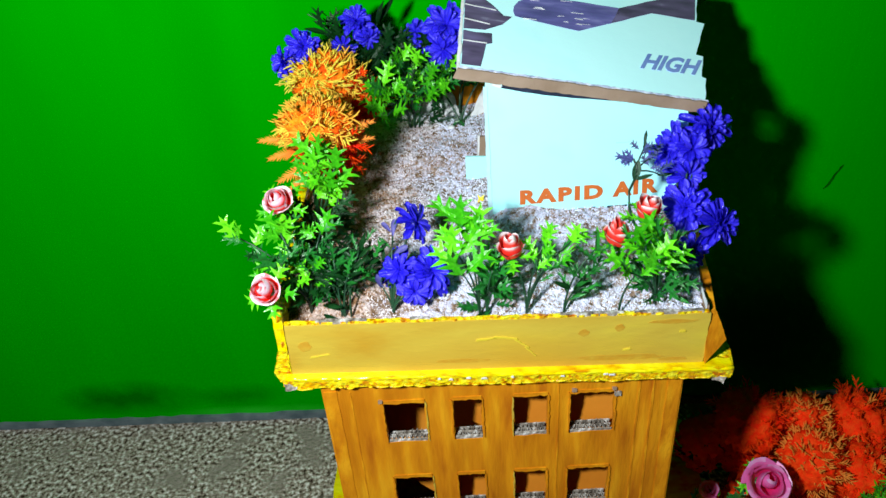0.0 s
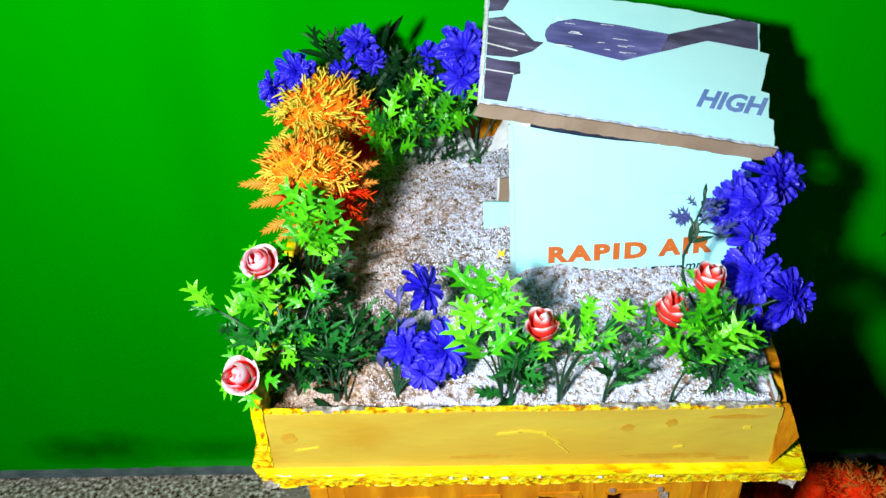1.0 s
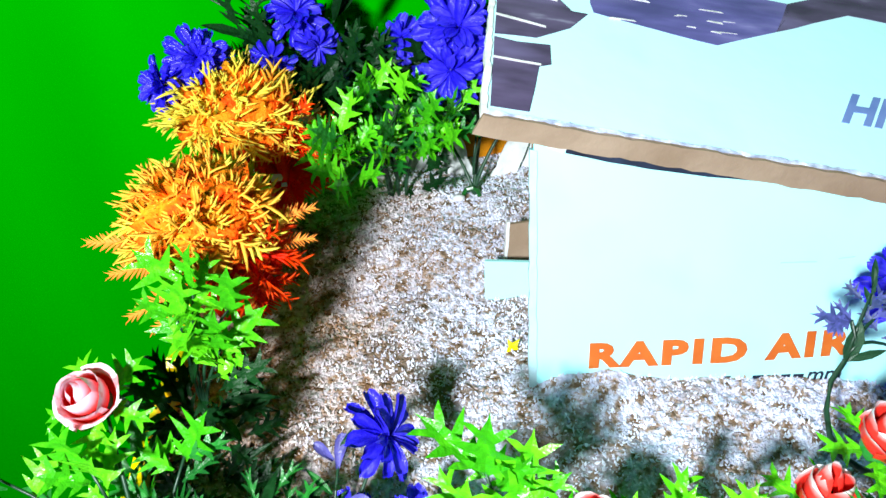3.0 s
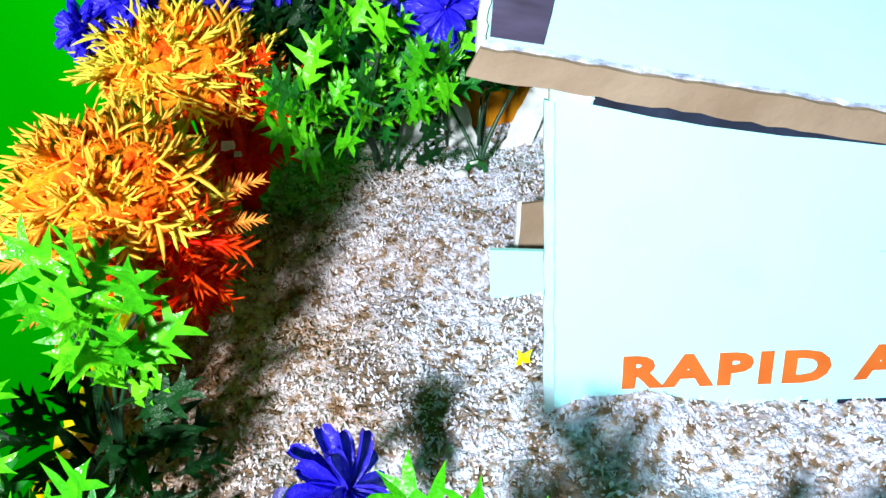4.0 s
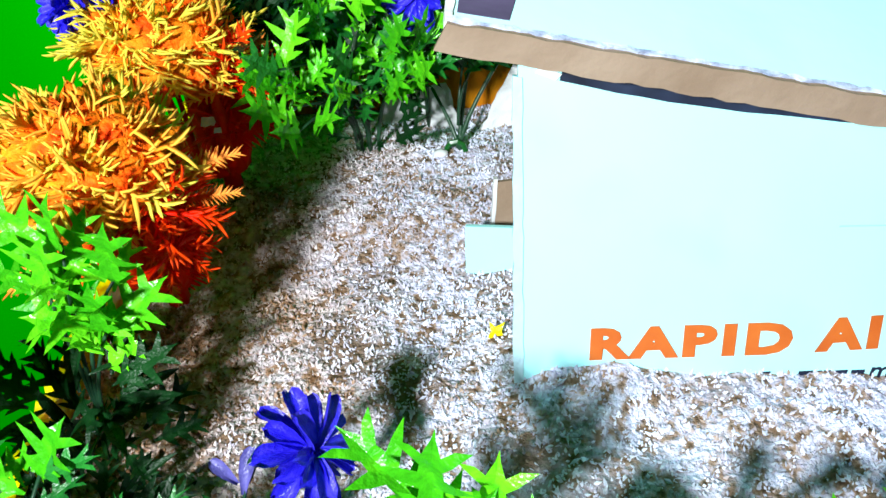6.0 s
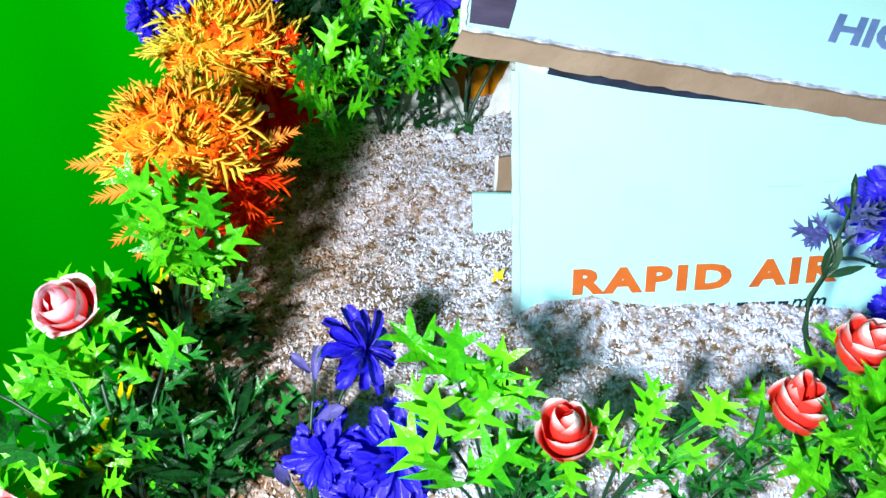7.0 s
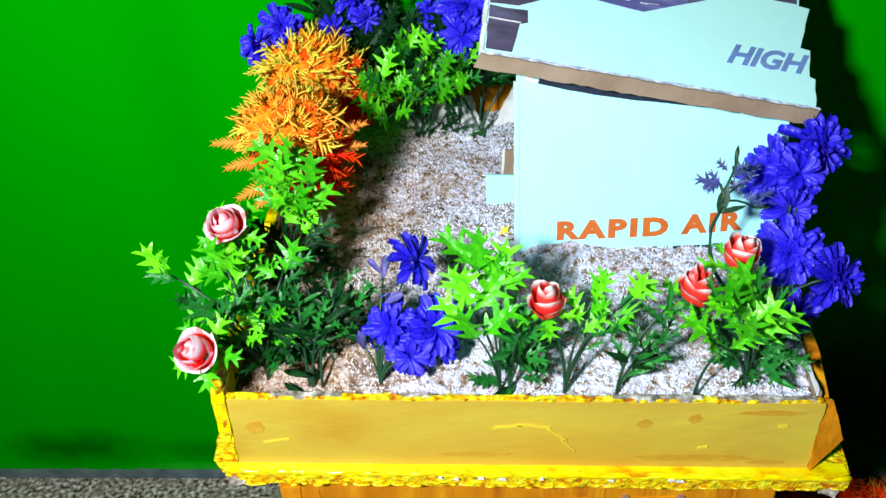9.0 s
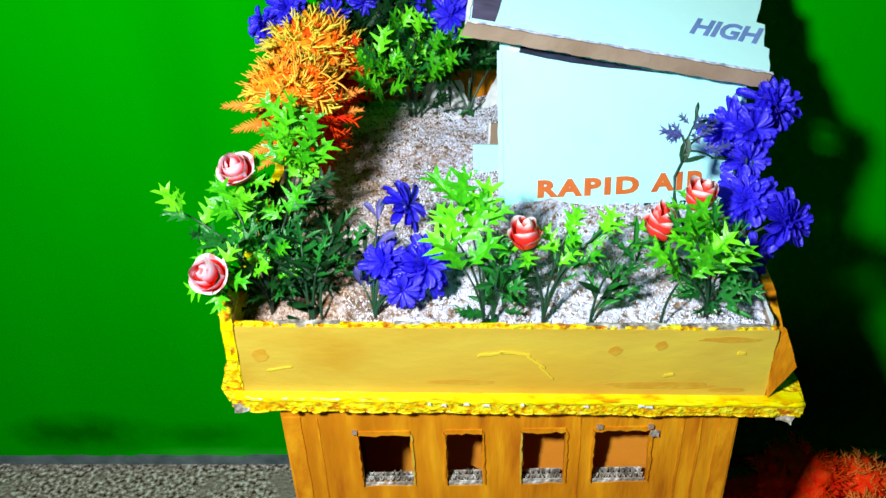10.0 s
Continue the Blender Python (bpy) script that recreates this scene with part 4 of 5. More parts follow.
blade = [(0.0585, 0.0760), (0.0565, 0.0830), (0.0572, 0.0895), (0.0615, 0.0965), (0.0685, 0.1018), (0.0824, 0.1071), (0.122, 0.1062), (0.1670, 0.1034), (0.1678, 0.0950), (0.158, 0.0805), (0.1244, 0.0649), (0.092, 0.0700)]
printed("printed_blade", blade, M_PURPLE, ROOF, label="printed purple fan blade")
printed("printed_blade", [(0.1674, 0.1032), (0.2340, 0.1330), (0.2510, 0.1305), (0.2475, 0.0980), (0.2019, 0.1012), (0.1585, 0.0808)], M_DUSK, ROOF, label="printed dark fan blade")
printed("printed_motor", [(0.0068, 0.0942), (0.0213, 0.0992), (0.035, 0.0880), (0.0468, 0.0745), (0.0555, 0.0742), (0.046, 0.0625), (0.0283, 0.0525), (0.0068, 0.0515)], M_DUSK, ROOF, label="printed brown fan motor")
printed("printed_motor", [(0.0068, 0.0495), (0.0184, 0.0480), (0.0355, 0.0488), (0.0363, 0.0357), (0.0302, 0.0335), (0.0258, 0.0040), (0.0068, 0.0045)], M_DUSK, ROOF)
printed("printed_motor", [(0.0068, 0.1365), (0.0068, 0.1030), (0.019, 0.1065), (0.024, 0.119), (0.022, 0.1360)], M_DUSK, ROOF)
for x0, y0, x1, y1 in ((0.0068, 0.0645, 0.033, 0.0600), (0.0068, 0.0352, 0.031, 0.0340), (0.0068, 0.0845, 0.039, 0.0800)):
    printed("printed_line", [(x0, y0), (x1, y1), (x1, y1 + 0.0011), (x0, y0 + 0.0011)], M_PAPER, ROOF, 0.0009, seed=int(y0 * 9999))
for k in range(14):
    rnd = random.Random(500 + k)
    x0, y0, run = rnd.uniform(0.065, 0.145), rnd.choice((0.1015, 0.1035, 0.090, 0.075, 0.082)) + rnd.uniform(-0.002, 0.002), rnd.uniform(0.004, 0.016)
    printed("scuff", [(x0, y0), (x0 + run, y0 + rnd.uniform(-0.001, 0.001)), (x0 + run * 0.9, y0 + 0.0005), (x0 + run * 0.1, y0 + 0.0005)], M_PAPER, ROOF, 0.0008, step=0.004, rough=0.00015, seed=k)
# dark strip that paints in the shadowed gap between eave and wall
printed("gap_shadow", [(0.0195, 0.1238), (0.042, 0.1180), (0.062, 0.1136), (0.092, 0.1082), (0.128, 0.1030), (0.149, 0.1000), (0.128, 0.1042), (0.090, 0.1130), (0.062, 0.1200), (0.021, 0.1290)], M_NAVY, FACE, label="dark navy strip painted as the shadow of the gap under the eave")
printed("crease", [(0.133, 0.0592), (0.152, 0.0590), (0.152, 0.0597), (0.133, 0.0598)], M_CREASE, FACE, 0.0003)
printed("crease", [(0.163, 0.0604), (0.1715, 0.0612), (0.1715, 0.0617), (0.163, 0.0608)], M_CREASE, FACE, 0.0003)
printed("torn_bit", [(0.010, 0.1275), (0.018, 0.1240), (0.0205, 0.1262), (0.013, 0.1310)], M_PAPER, FACE, 0.0012, seed=9)


def lettering(text, x0, x1, y0, y1, shear, material, base, bold=0.012, rise=0.0, spacing=1.0, name="lettering"):
    """Printed words in the built-in font, fitted between x0..x1 and y0..y1."""
    cu = bpy.data.curves.new("words", "FONT")
    cu.body, cu.shear, cu.offset, cu.extrude, cu.resolution_u = text, shear, bold, 0.01, 3
    cu.space_character = spacing
    tmp = new("words", cu)
    me = bpy.data.meshes.new_from_object(tmp.evaluated_get(bpy.context.evaluated_depsgraph_get()))
    bpy.data.objects.remove(tmp)
    co = np.array([v.co[:] for v in me.vertices])
    lo, hi = co.min(0), co.max(0)
    k = np.array([(x1 - x0) / (hi[0] - lo[0]), (y1 - y0) / (hi[1] - lo[1]), 0.0005 / (hi[2] - lo[2])])
    co = (co - lo) * k + np.array([x0, y0, 0.0001])
    co[:, 1] += (co[:, 0] - x0) * rise
    for v, c in zip(me.vertices, co):
        v.co = c
    me.materials.clear()
    me.materials.append(material)
    ob = new(name, me)
    ob.parent, ob.matrix_basis = carton, base
    return tagged(ob, "printed word " + text)


lettering("RAPID", 0.0320, 0.1190, 0.0008, 0.0163, 0.03, M_RED_INK, FACE, 0.054, 0.01, 1.24)
lettering("AIR", 0.1285, 0.1755, 0.0022, 0.0180, 0.03, M_RED_INK, FACE, 0.054, 0.045, 1.24)
lettering("mm", 0.1525, 0.1712, -0.0118, -0.0058, 0.25, M_NAVY, FACE, 0.008, 0.03)
for k, (x0, w) in enumerate(((0.122, 0.006), (0.1300, 0.0055), (0.1372, 0.0055), (0.1445, 0.0055), (0.105, 0.005))):
    printed("printed_bar", [(x0, -0.0128), (x0 + w, -0.0125), (x0 + w + 0.001, -0.0068), (x0 + 0.001, -0.0070)], M_NAVY, FACE, seed=k, label="unreadable dark printed figure")
lettering("HIGH", 0.1850, 0.2500, 0.0238, 0.0445, 0.52, M_INK, ROOF, 0.034, -0.022)

ob = part("door_flap", slab(outline([(-0.0225, -0.04), (0.026, -0.04), (0.026, 0.0135), (-0.0225, 0.0150)], 0.01, 0.0003, 51), 0, 0.003), M_WHITE, carton, "small white cardboard flap standing in the sand")
ob.matrix_basis = pose(0.0515, 0.813, 0.605, 80, 0, -3)
ob = part("brown_flap", slab(outline([(-0.014, -0.03), (0.012, -0.03), (0.012, 0.018), (-0.009, 0.017)], 0.01, 0.0004, 52), 0, 0.003), M_RAW, carton, "bare brown cardboard flap")
ob.matrix_basis = pose(0.0555, 0.842, 0.612, 78, 0, 8)
ob = part("flap_edge", slab(outline([(-0.0155, -0.03), (-0.0135, -0.03), (-0.0085, 0.019), (-0.0105, 0.019)], 0.006, 0.0003, 53), 0, 0.0035), M_PAPER, carton)
ob.matrix_basis = pose(0.0555, 0.842, 0.612, 78, 0, 8)

strip = thing("paper_strip", "crumpled white paper strips leaning at the back of the tray", "paper strip", pose(0.047, 0.952, sand_z(0.04, 0.952)))
for k, (dx, a, w, h) in enumerate(((0.0, -24, 0.009, 0.055), (-0.030, 14, 0.012, 0.034), (0.014, -14, 0.012, 0.058), (-0.066, -20, 0.013, 0.036), (-0.054, 24, 0.010, 0.030))):
    ob = part("paper", slab(outline([(-w, 0), (w, 0), (w * 0.8, h), (-w * 0.7, h)], 0.005, 0.0012, 90 + k), 0, 0.0012), M_PAPER, strip)
    ob.matrix_basis = pose(dx, 0.004 * k - 0.008, -0.006, 74, 0, 0) @ pose(0, 0, 0, 0, 0, a)

scrap = thing("yellow_scrap", "small torn yellow paper scrap on the sand", "paper scrap", pose(0.043, 0.756, 0.5945, 0, 0, 0) @ Matrix.Scale(0.75, 4))
ob = part("paper", slab(outline([(-0.006, 0), (0.004, -0.001), (0.003, 0.006), (0.005, 0.012), (-0.001, 0.009), (-0.005, 0.0125), (-0.004, 0.006)], 0.003, 0.0006, 97), 0, 0.001), M_BRIGHT, scrap)
ob.matrix_basis = pose(0, 0, 0, 60, 0, 0)
pebble = bmesh.new()
bmesh.ops.create_icosphere(pebble, subdivisions=2, radius=0.0036, matrix=Matrix.Diagonal((1.3, 0.9, 0.75, 1)))
for v in pebble.verts:
    v.co *= 1 + 0.12 * noise.noise(v.co * 500)
ob = new("pebble", smooth(finish(pebble, "pebble", M_PAPER)))
ob.location = (0.0146, 0.905, sand_z(0.0146, 0.905) + 0.0015)
tagged(ob, "small smooth white pebble lying on the sand", "pebble")


# ---- plastic plants ----
TOWARD = Vector((0.0, -0.75, 0.65))


def stem(parent, pts, r=0.0012, material=None):
    bm = bmesh.new()
    tube(bm, pts, r, r * 0.6, 6)
    ob = part("stem", bm, material or M_STEM, parent)
    smooth(ob.data)
    return ob


def sprig(parent, base, tip, rnd, kinds, size=0.026, count=7, start=0.35, spread=0.9):
    """A stem from base to tip with leaves along it and a crown leaf; places are relative to the plant."""
    base, tip = Vector(base), Vector(tip)
    pts = bend(base, tip, rnd.uniform(-0.1, 0.15))
    stem(parent, pts, 0.0011)
    d = (tip - base).normalized()
    piece("leaf", rnd.choice(kinds), parent, aim(tip - d * size * 0.2, d + Vector((rnd.uniform(-0.3, 0.3), -0.3, 0.15)), TOWARD + Vector((rnd.uniform(-0.4, 0.4), 0, 0)), size * 1.05))
    for i in range(count):
        k = start + (1 - start) * i / count
        p = base.lerp(tip, k) + Vector((0, 0, 0.01 * math.sin(k * 3)))
        a = i * 2.4 + rnd.uniform(-0.5, 0.5)
        out = Vector((math.cos(a), math.sin(a) * 0.8 - 0.15, rnd.uniform(0.1, 0.7))) * spread + d * 0.5
        face_ = TOWARD * 0.9 + Vector((rnd.uniform(-0.5, 0.5), rnd.uniform(-0.2, 0.3), rnd.uniform(-0.1, 0.6)))
        piece("leaf", rnd.choice(kinds), parent, aim(p + out.normalized() * 0.003, out, face_, size * rnd.uniform(0.7, 1.1)))


def undergrowth(parent, centre, radius, height, rnd, kinds, count, size=0.02):
    for i in range(count):
        a, r, h = rnd.uniform(0, 6.28), radius * math.sqrt(rnd.random()), height * rnd.random()
        p = Vector(centre) + Vector((r * math.cos(a), r * math.sin(a) * 0.8, h))
        out = Vector((math.cos(a), math.sin(a), rnd.uniform(-0.1, 0.9)))
        piece("leaf", rnd.choice(kinds), parent, aim(p, out, TOWARD + Vector((rnd.uniform(-0.7, 0.7), rnd.uniform(-0.5, 0.5), rnd.uniform(-0.2, 0.5))), size * rnd.uniform(0.7, 1.25)))


def rose(parent, at, axis, rnd, colour="red", size=1.0):
    """A rose bud: a green cup with wrapped petals, on top of its stem."""
    q = Vector(axis).normalized().to_track_quat("Z", "Y").to_matrix().to_4x4()
    bm = bmesh.new()
    bmesh.ops.create_icosphere(bm, subdivisions=2, radius=0.0075 * size, matrix=Matrix.Diagonal((1, 1, 0.7, 1)))
    cup = part("rose_flower", bm, M_GREEN, parent, {"red": "red rose with white petal rims", "pale": "pink and red rose with white rims", "pink": "magenta rose with lilac rims"}[colour])
    cup.matrix_basis = Matrix.Translation(Vector(at) - Vector(axis).normalized() * 0.008 * size) @ q
    turn = rnd.uniform(0, 360)
    for me, n in ROSES[colour]:
        turn += 37
        for k in range(n):
            piece("petal", me, cup, pose(0, 0, 0, rnd.uniform(-5, 5), rnd.uniform(-5, 5), turn + 360 * k / n + rnd.uniform(-12, 12)) @ Matrix.Diagonal((size, size, size * rnd.uniform(1.02, 1.20), 1)))
    for k in range(5):
        a = k * 1.257 + turn
        piece("sepal", LIME[k % 3], cup, aim((0.004 * math.cos(a) * size, 0.004 * math.sin(a) * size, -0.001), (math.cos(a), math.sin(a), 0.15), (0, 0, 1), (0.021 if colour != "pink" else 0.013) * size))


def blue_flower(parent, at, axis, rnd, radius=0.024, layers=3):
    q = Vector(axis).normalized().to_track_quat("Z", "Y").to_matrix().to_4x4()
    bm = bmesh.new()
    bmesh.ops.create_icosphere(bm, subdivisions=2, radius=radius * 0.16)
    heart = part("flower_head", bm, M_MAUVE, parent, "royal blue flower head")
    heart.matrix_basis = Matrix.Translation(at) @ q
    for layer in range(layers + 1):
        n = 14 - 2 * layer
        tilt = -0.30 + 0.46 * layer
        for k in range(n):
            a = 2 * math.pi * (k + 0.5 * layer) / n + rnd.uniform(-0.2, 0.2)
            d = Vector((math.cos(a), math.sin(a), tilt + rnd.uniform(-0.28, 0.28)))
            piece("petal", rnd.choice(PETALS), heart, aim((0, 0, 0.0015 * layer), d, (-0.3 * math.cos(a) + rnd.uniform(-0.3, 0.3), -0.3 * math.sin(a) + rnd.uniform(-0.3, 0.3), 1), radius * (1.08 - 0.14 * layer) * rnd.uniform(0.8, 1.12)))


def tuft(parent, centre, radius, rnd, kinds, count, length, up=0.5, squash=0.8, flat=0.0):
    """A mop of fronds that springs from one point."""
    for i in range(count):
        z = 1 - (1 + up) * (i + 0.5) / count
        a = i * 2.39996 + rnd.uniform(-0.25, 0.25)
        r = math.sqrt(max(0.0, 1 - z * z))
        d = Vector((r * math.cos(a), r * math.sin(a), z * squash + 0.12)).normalized()
        p = Vector(centre) + d * radius * rnd.uniform(0.05, 0.3)
        piece("frond", rnd.choice(kinds), parent, aim(p, d, (rnd.uniform(-1, 1), rnd.uniform(-1, 0.4), 0.9), length * (1 - flat * d.z * d.z) * rnd.uniform(0.75, 1.12)))


def core(parent, centre, radius, squash=0.8, material=None):
    bm = bmesh.new()
    bmesh.ops.create_icosphere(bm, subdivisions=4, radius=radius, matrix=Matrix.Translation(centre) @ Matrix.Diagonal((1, 1, squash, 1)))
    for v in bm.verts:
        v.co += v.normal * radius * (0.30 * noise.noise(v.co * 220) + 0.22 * noise.noise(v.co * 520))
    smooth(part("core", bm, material or M_CORE, parent, "knobbly red-orange heart of the tuft").data)


def rooted(x, y):
    return Vector((x, y, sand_z(x, y) - 0.003))


def plant(name, label, category, at, group="plastic plants in the tray"):
    return thing(name, label, category, Matrix.Translation(at), group)


# rose bush at the front corner
rnd = random.Random(101)
b = rooted(-0.128, 0.606)
p = plant("rose_bush", "plastic rose bush with two pink-white roses and lime holly leaves", "artificial plant", b)
for t in ((-0.190, 0.622, 0.664), (-0.148, 0.625, 0.664), (-0.112, 0.640, 0.652), (-0.138, 0.650, 0.640), (-0.150, 0.592, 0.648), (-0.118, 0.606, 0.632)):
    sprig(p, (0, 0, 0), Vector(t) - b, rnd, LIME + GREEN, 0.025, 6, 0.45)
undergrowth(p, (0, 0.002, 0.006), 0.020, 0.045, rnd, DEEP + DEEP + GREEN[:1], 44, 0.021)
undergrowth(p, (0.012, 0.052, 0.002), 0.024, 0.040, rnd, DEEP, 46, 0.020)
for t, ax in (((-0.1525, 0.563, 0.6441), (-0.25, -0.8, 0.75)), ((-0.147, 0.6442, 0.6815), (-0.1, -0.55, 0.9))):
    stem(p, bend((0, 0, 0), Vector(t) - b - Vector(ax).normalized() * 0.012, 0.1), 0.0013)
    rose(p, Vector(t) - b, ax, rnd, "pale", 1.0)

# dark leafy sprays with a blue flower spray lying through them
rnd = random.Random(102)
b = rooted(-0.094, 0.598)
p = plant("leafy_spray", "dark green plastic leafy spray on two bare stems", "artificial plant", b)
for t in ((-0.100, 0.612, 0.640), (-0.075, 0.618, 0.643), (-0.110, 0.605, 0.628), (-0.062, 0.625, 0.628), (-0.086, 0.600, 0.630)):
    sprig(p, (rnd.uniform(-0.006, 0.006), 0, 0), Vector(t) - b, rnd, LANCE + SLIM[1:] + DEEP[1:2], 0.021, 9, 0.45)
undergrowth(p, (-0.012, 0.020, 0.006), 0.010, 0.026, rnd, DEEP, 12, 0.016)
rnd = random.Random(103)
b = rooted(-0.050, 0.602)
p = plant("blue_flower_spray", "royal blue plastic flower spray leaning over the sand", "artificial flower", b)
for t, ax, r, n in (((-0.026, 0.650, 0.645), (0.85, -0.10, 0.55), 0.021, 1), ((-0.012, 0.613, 0.615), (0.35, -0.75, 0.6), 0.024, 2), ((-0.040, 0.616, 0.617), (-0.20, -0.8, 0.6), 0.020, 2), ((-0.028, 0.602, 0.602), (0.1, -0.9, 0.3), 0.015, 1)):
    stem(p, bend((0, 0, 0), Vector(t) - b, 0.0), 0.0013)
    blue_flower(p, Vector(t) - b, ax, rnd, r, n)
for t in ((-0.045, 0.640, 0.645), (-0.056, 0.628, 0.622), (-0.060, 0.612, 0.604)):
    sprig(p, (0, 0, 0), Vector(t) - b, rnd, BUD_LEAF + SLIM + SLIM, 0.017, 5, 0.6)

# lime holly sprig at the front
rnd = random.Random(104)
b = rooted(0.032, 0.592)
p = plant("holly_sprig", "lime-tipped plastic holly sprig standing in the sand", "artificial plant", b)
for t in ((0.018, 0.612, 0.670), (0.034, 0.612, 0.660), (0.010, 0.602, 0.648), (0.016, 0.588, 0.632)):
    sprig(p, (0, 0, 0), Vector(t) - b, rnd, LIME, 0.031, 2, 0.80, 0.7)
for t in ((0.046, 0.596, 0.628), (0.056, 0.598, 0.622)):
    sprig(p, (0.006, 0, 0), Vector(t) - b, rnd, LANCE, 0.024, 9, 0.3)
undergrowth(p, (0.012, 0.012, 0.004), 0.012, 0.035, rnd, LANCE + SLIM, 24, 0.022)

# single red rose
rnd = random.Random(105)
b = rooted(0.076, 0.592)
p = plant("rose_plant", "single red plastic rose with white rims on a leafy stem", "artificial flower", b)
stem(p, bend((0, 0, 0), Vector((0.0631, 0.5985, 0.6374)) - b, 0.1), 0.0014)
rose(p, Vector((0.0627, 0.5971, 0.6464)) - b, (-0.12, -0.12, 1.0), rnd, "red", 0.92)
for t, kinds in (((0.093, 0.602, 0.650), LIME[:2]), ((0.110, 0.604, 0.640), LANCE), ((0.119, 0.602, 0.650), LIME), ((0.094, 0.600, 0.622), LANCE)):
    sprig(p, (0, 0, 0), Vector(t) - b, rnd, kinds, 0.021, 4, 0.5)

# low spreading sprig
rnd = random.Random(106)
b = rooted(0.110, 0.590)
p = plant("fern_sprig", "green plastic fern sprig leaning over the sand", "artificial plant", b)
for t, kinds in (((0.141, 0.602, 0.640), LIME[:1] + LANCE), ((0.152, 0.600, 0.626), LANCE), ((0.130, 0.596, 0.612), LANCE), ((0.120, 0.592, 0.600), SLIM)):
    sprig(p, (0, 0, 0), Vector(t) - b, rnd, kinds, 0.021, 6, 0.3)

# rose bush at the other front corner
rnd = random.Random(107)
b = rooted(0.196, 0.594)
p = plant("rose_bush", "plastic rose bush with two red roses and broad lime leaves", "artificial plant", b)
for t in ((0.162, 0.577, 0.630), (0.178, 0.592, 0.648), (0.194, 0.600, 0.650), (0.206, 0.598, 0.634), (0.186, 0.582, 0.630), (0.172, 0.600, 0.644)):
    sprig(p, (0, 0, 0), Vector(t) - b, rnd, LIME[:1] + LIME[2:] + LANCE[:1], 0.028, 3, 0.6)
undergrowth(p, (0.006, 0.014, 0.004), 0.016, 0.042, rnd, LANCE + GREEN[:1], 40, 0.022)
stem(p, bend((-0.035, -0.008, 0), Vector((0.170, 0.578, 0.622)) - b, 0.0), 0.0013)
for t, ax, s in (((0.1592, 0.6102, 0.6436), (0.10, -0.14, 1.0), 0.98), ((0.1912, 0.633, 0.6535), (0.12, -0.14, 1.0), 0.98)):
    stem(p, bend((0, 0, 0), Vector(t) - b - Vector(ax).normalized() * 0.012, 0.0), 0.0013)
    rose(p, Vector(t) - b, ax, rnd, "red", s)

# tall blue flowers by the carton
rnd = random.Random(108)
b = rooted(0.228, 0.652)
p = plant("blue_flower_bunch", "tall bunch of royal blue plastic flowers with violet buds", "artificial flower", b)
for t, ax, r, n in (((0.266, 0.724, 0.686), (0.35, -0.6, 0.7), 0.026, 3), ((0.234, 0.710, 0.674), (-0.15, -0.8, 0.6), 0.024, 2), ((0.241, 0.690, 0.656), (0.2, -0.9, 0.3), 0.020, 2), ((0.236, 0.661, 0.637), (-0.2, -0.8, 0.5), 0.024, 3), ((0.259, 0.643, 0.628), (0.6, -0.6, 0.35), 0.025, 3), ((0.240, 0.640, 0.603), (0.1, -0.9, 0.1), 0.018, 1), ((0.246, 0.700, 0.678), (0.0, -0.9, 0.5), 0.022, 2)):
    stem(p, bend((0, 0, 0), Vector(t) - b, 0.0), 0.0014)
    blue_flower(p, Vector(t) - b, ax, rnd, r, n)
arc = [Vector(q) - b for q in ((0.216, 0.660, 0.5935), (0.2041, 0.660, 0.602), (0.1943, 0.661, 0.610), (0.1867, 0.662, 0.623), (0.1820, 0.664, 0.6387), (0.1809, 0.666, 0.656), (0.1855, 0.668, 0.667), (0.1885, 0.670, 0.677), (0.1840, 0.671, 0.688))]
stem(p, arc, 0.0018)
for d, s_ in (((-1.0, -0.1, 0.35), 0.016), ((-0.8, -0.3, 0.1), 0.012), ((-0.6, 0.1, 0.7), 0.011), ((-0.9, -0.4, -0.2), 0.010)):
    piece("bud_leaf", SLATE[0], p, aim(arc[-1], d, TOWARD, s_ * 1.15))
for t in ((0.196, 0.682, 0.694), (0.206, 0.684, 0.682), (0.212, 0.676, 0.666)):
    sprig(p, arc[-3], Vector(t) - b, rnd, SLATE + [DARK_LEAF], 0.014, 4, 0.45)
piece("leaf", DARK_LEAF, p, aim(arc[6], (0.15, 0.0, 1.0), TOWARD, 0.020) @ Matrix.Diagonal((1.9, 1, 1, 1)))
piece("leaf", DARK_LEAF, p, aim(arc[6], (0.9, -0.1, 0.35), TOWARD, 0.018))

# holly sprig half way along the side
rnd = random.Random(109)
b = rooted(-0.126, 0.700)
p = plant("holly_sprig", "lime plastic holly sprig against the tray side", "artificial plant", b)
for t in ((-0.113, 0.700, 0.700), (-0.098, 0.702, 0.684), (-0.124, 0.698, 0.684), (-0.104, 0.694, 0.666)):
    sprig(p, (0, 0, 0), Vector(t) - b, rnd, LIME, 0.027, 5, 0.5)
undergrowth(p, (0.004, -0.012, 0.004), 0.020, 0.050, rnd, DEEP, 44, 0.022)

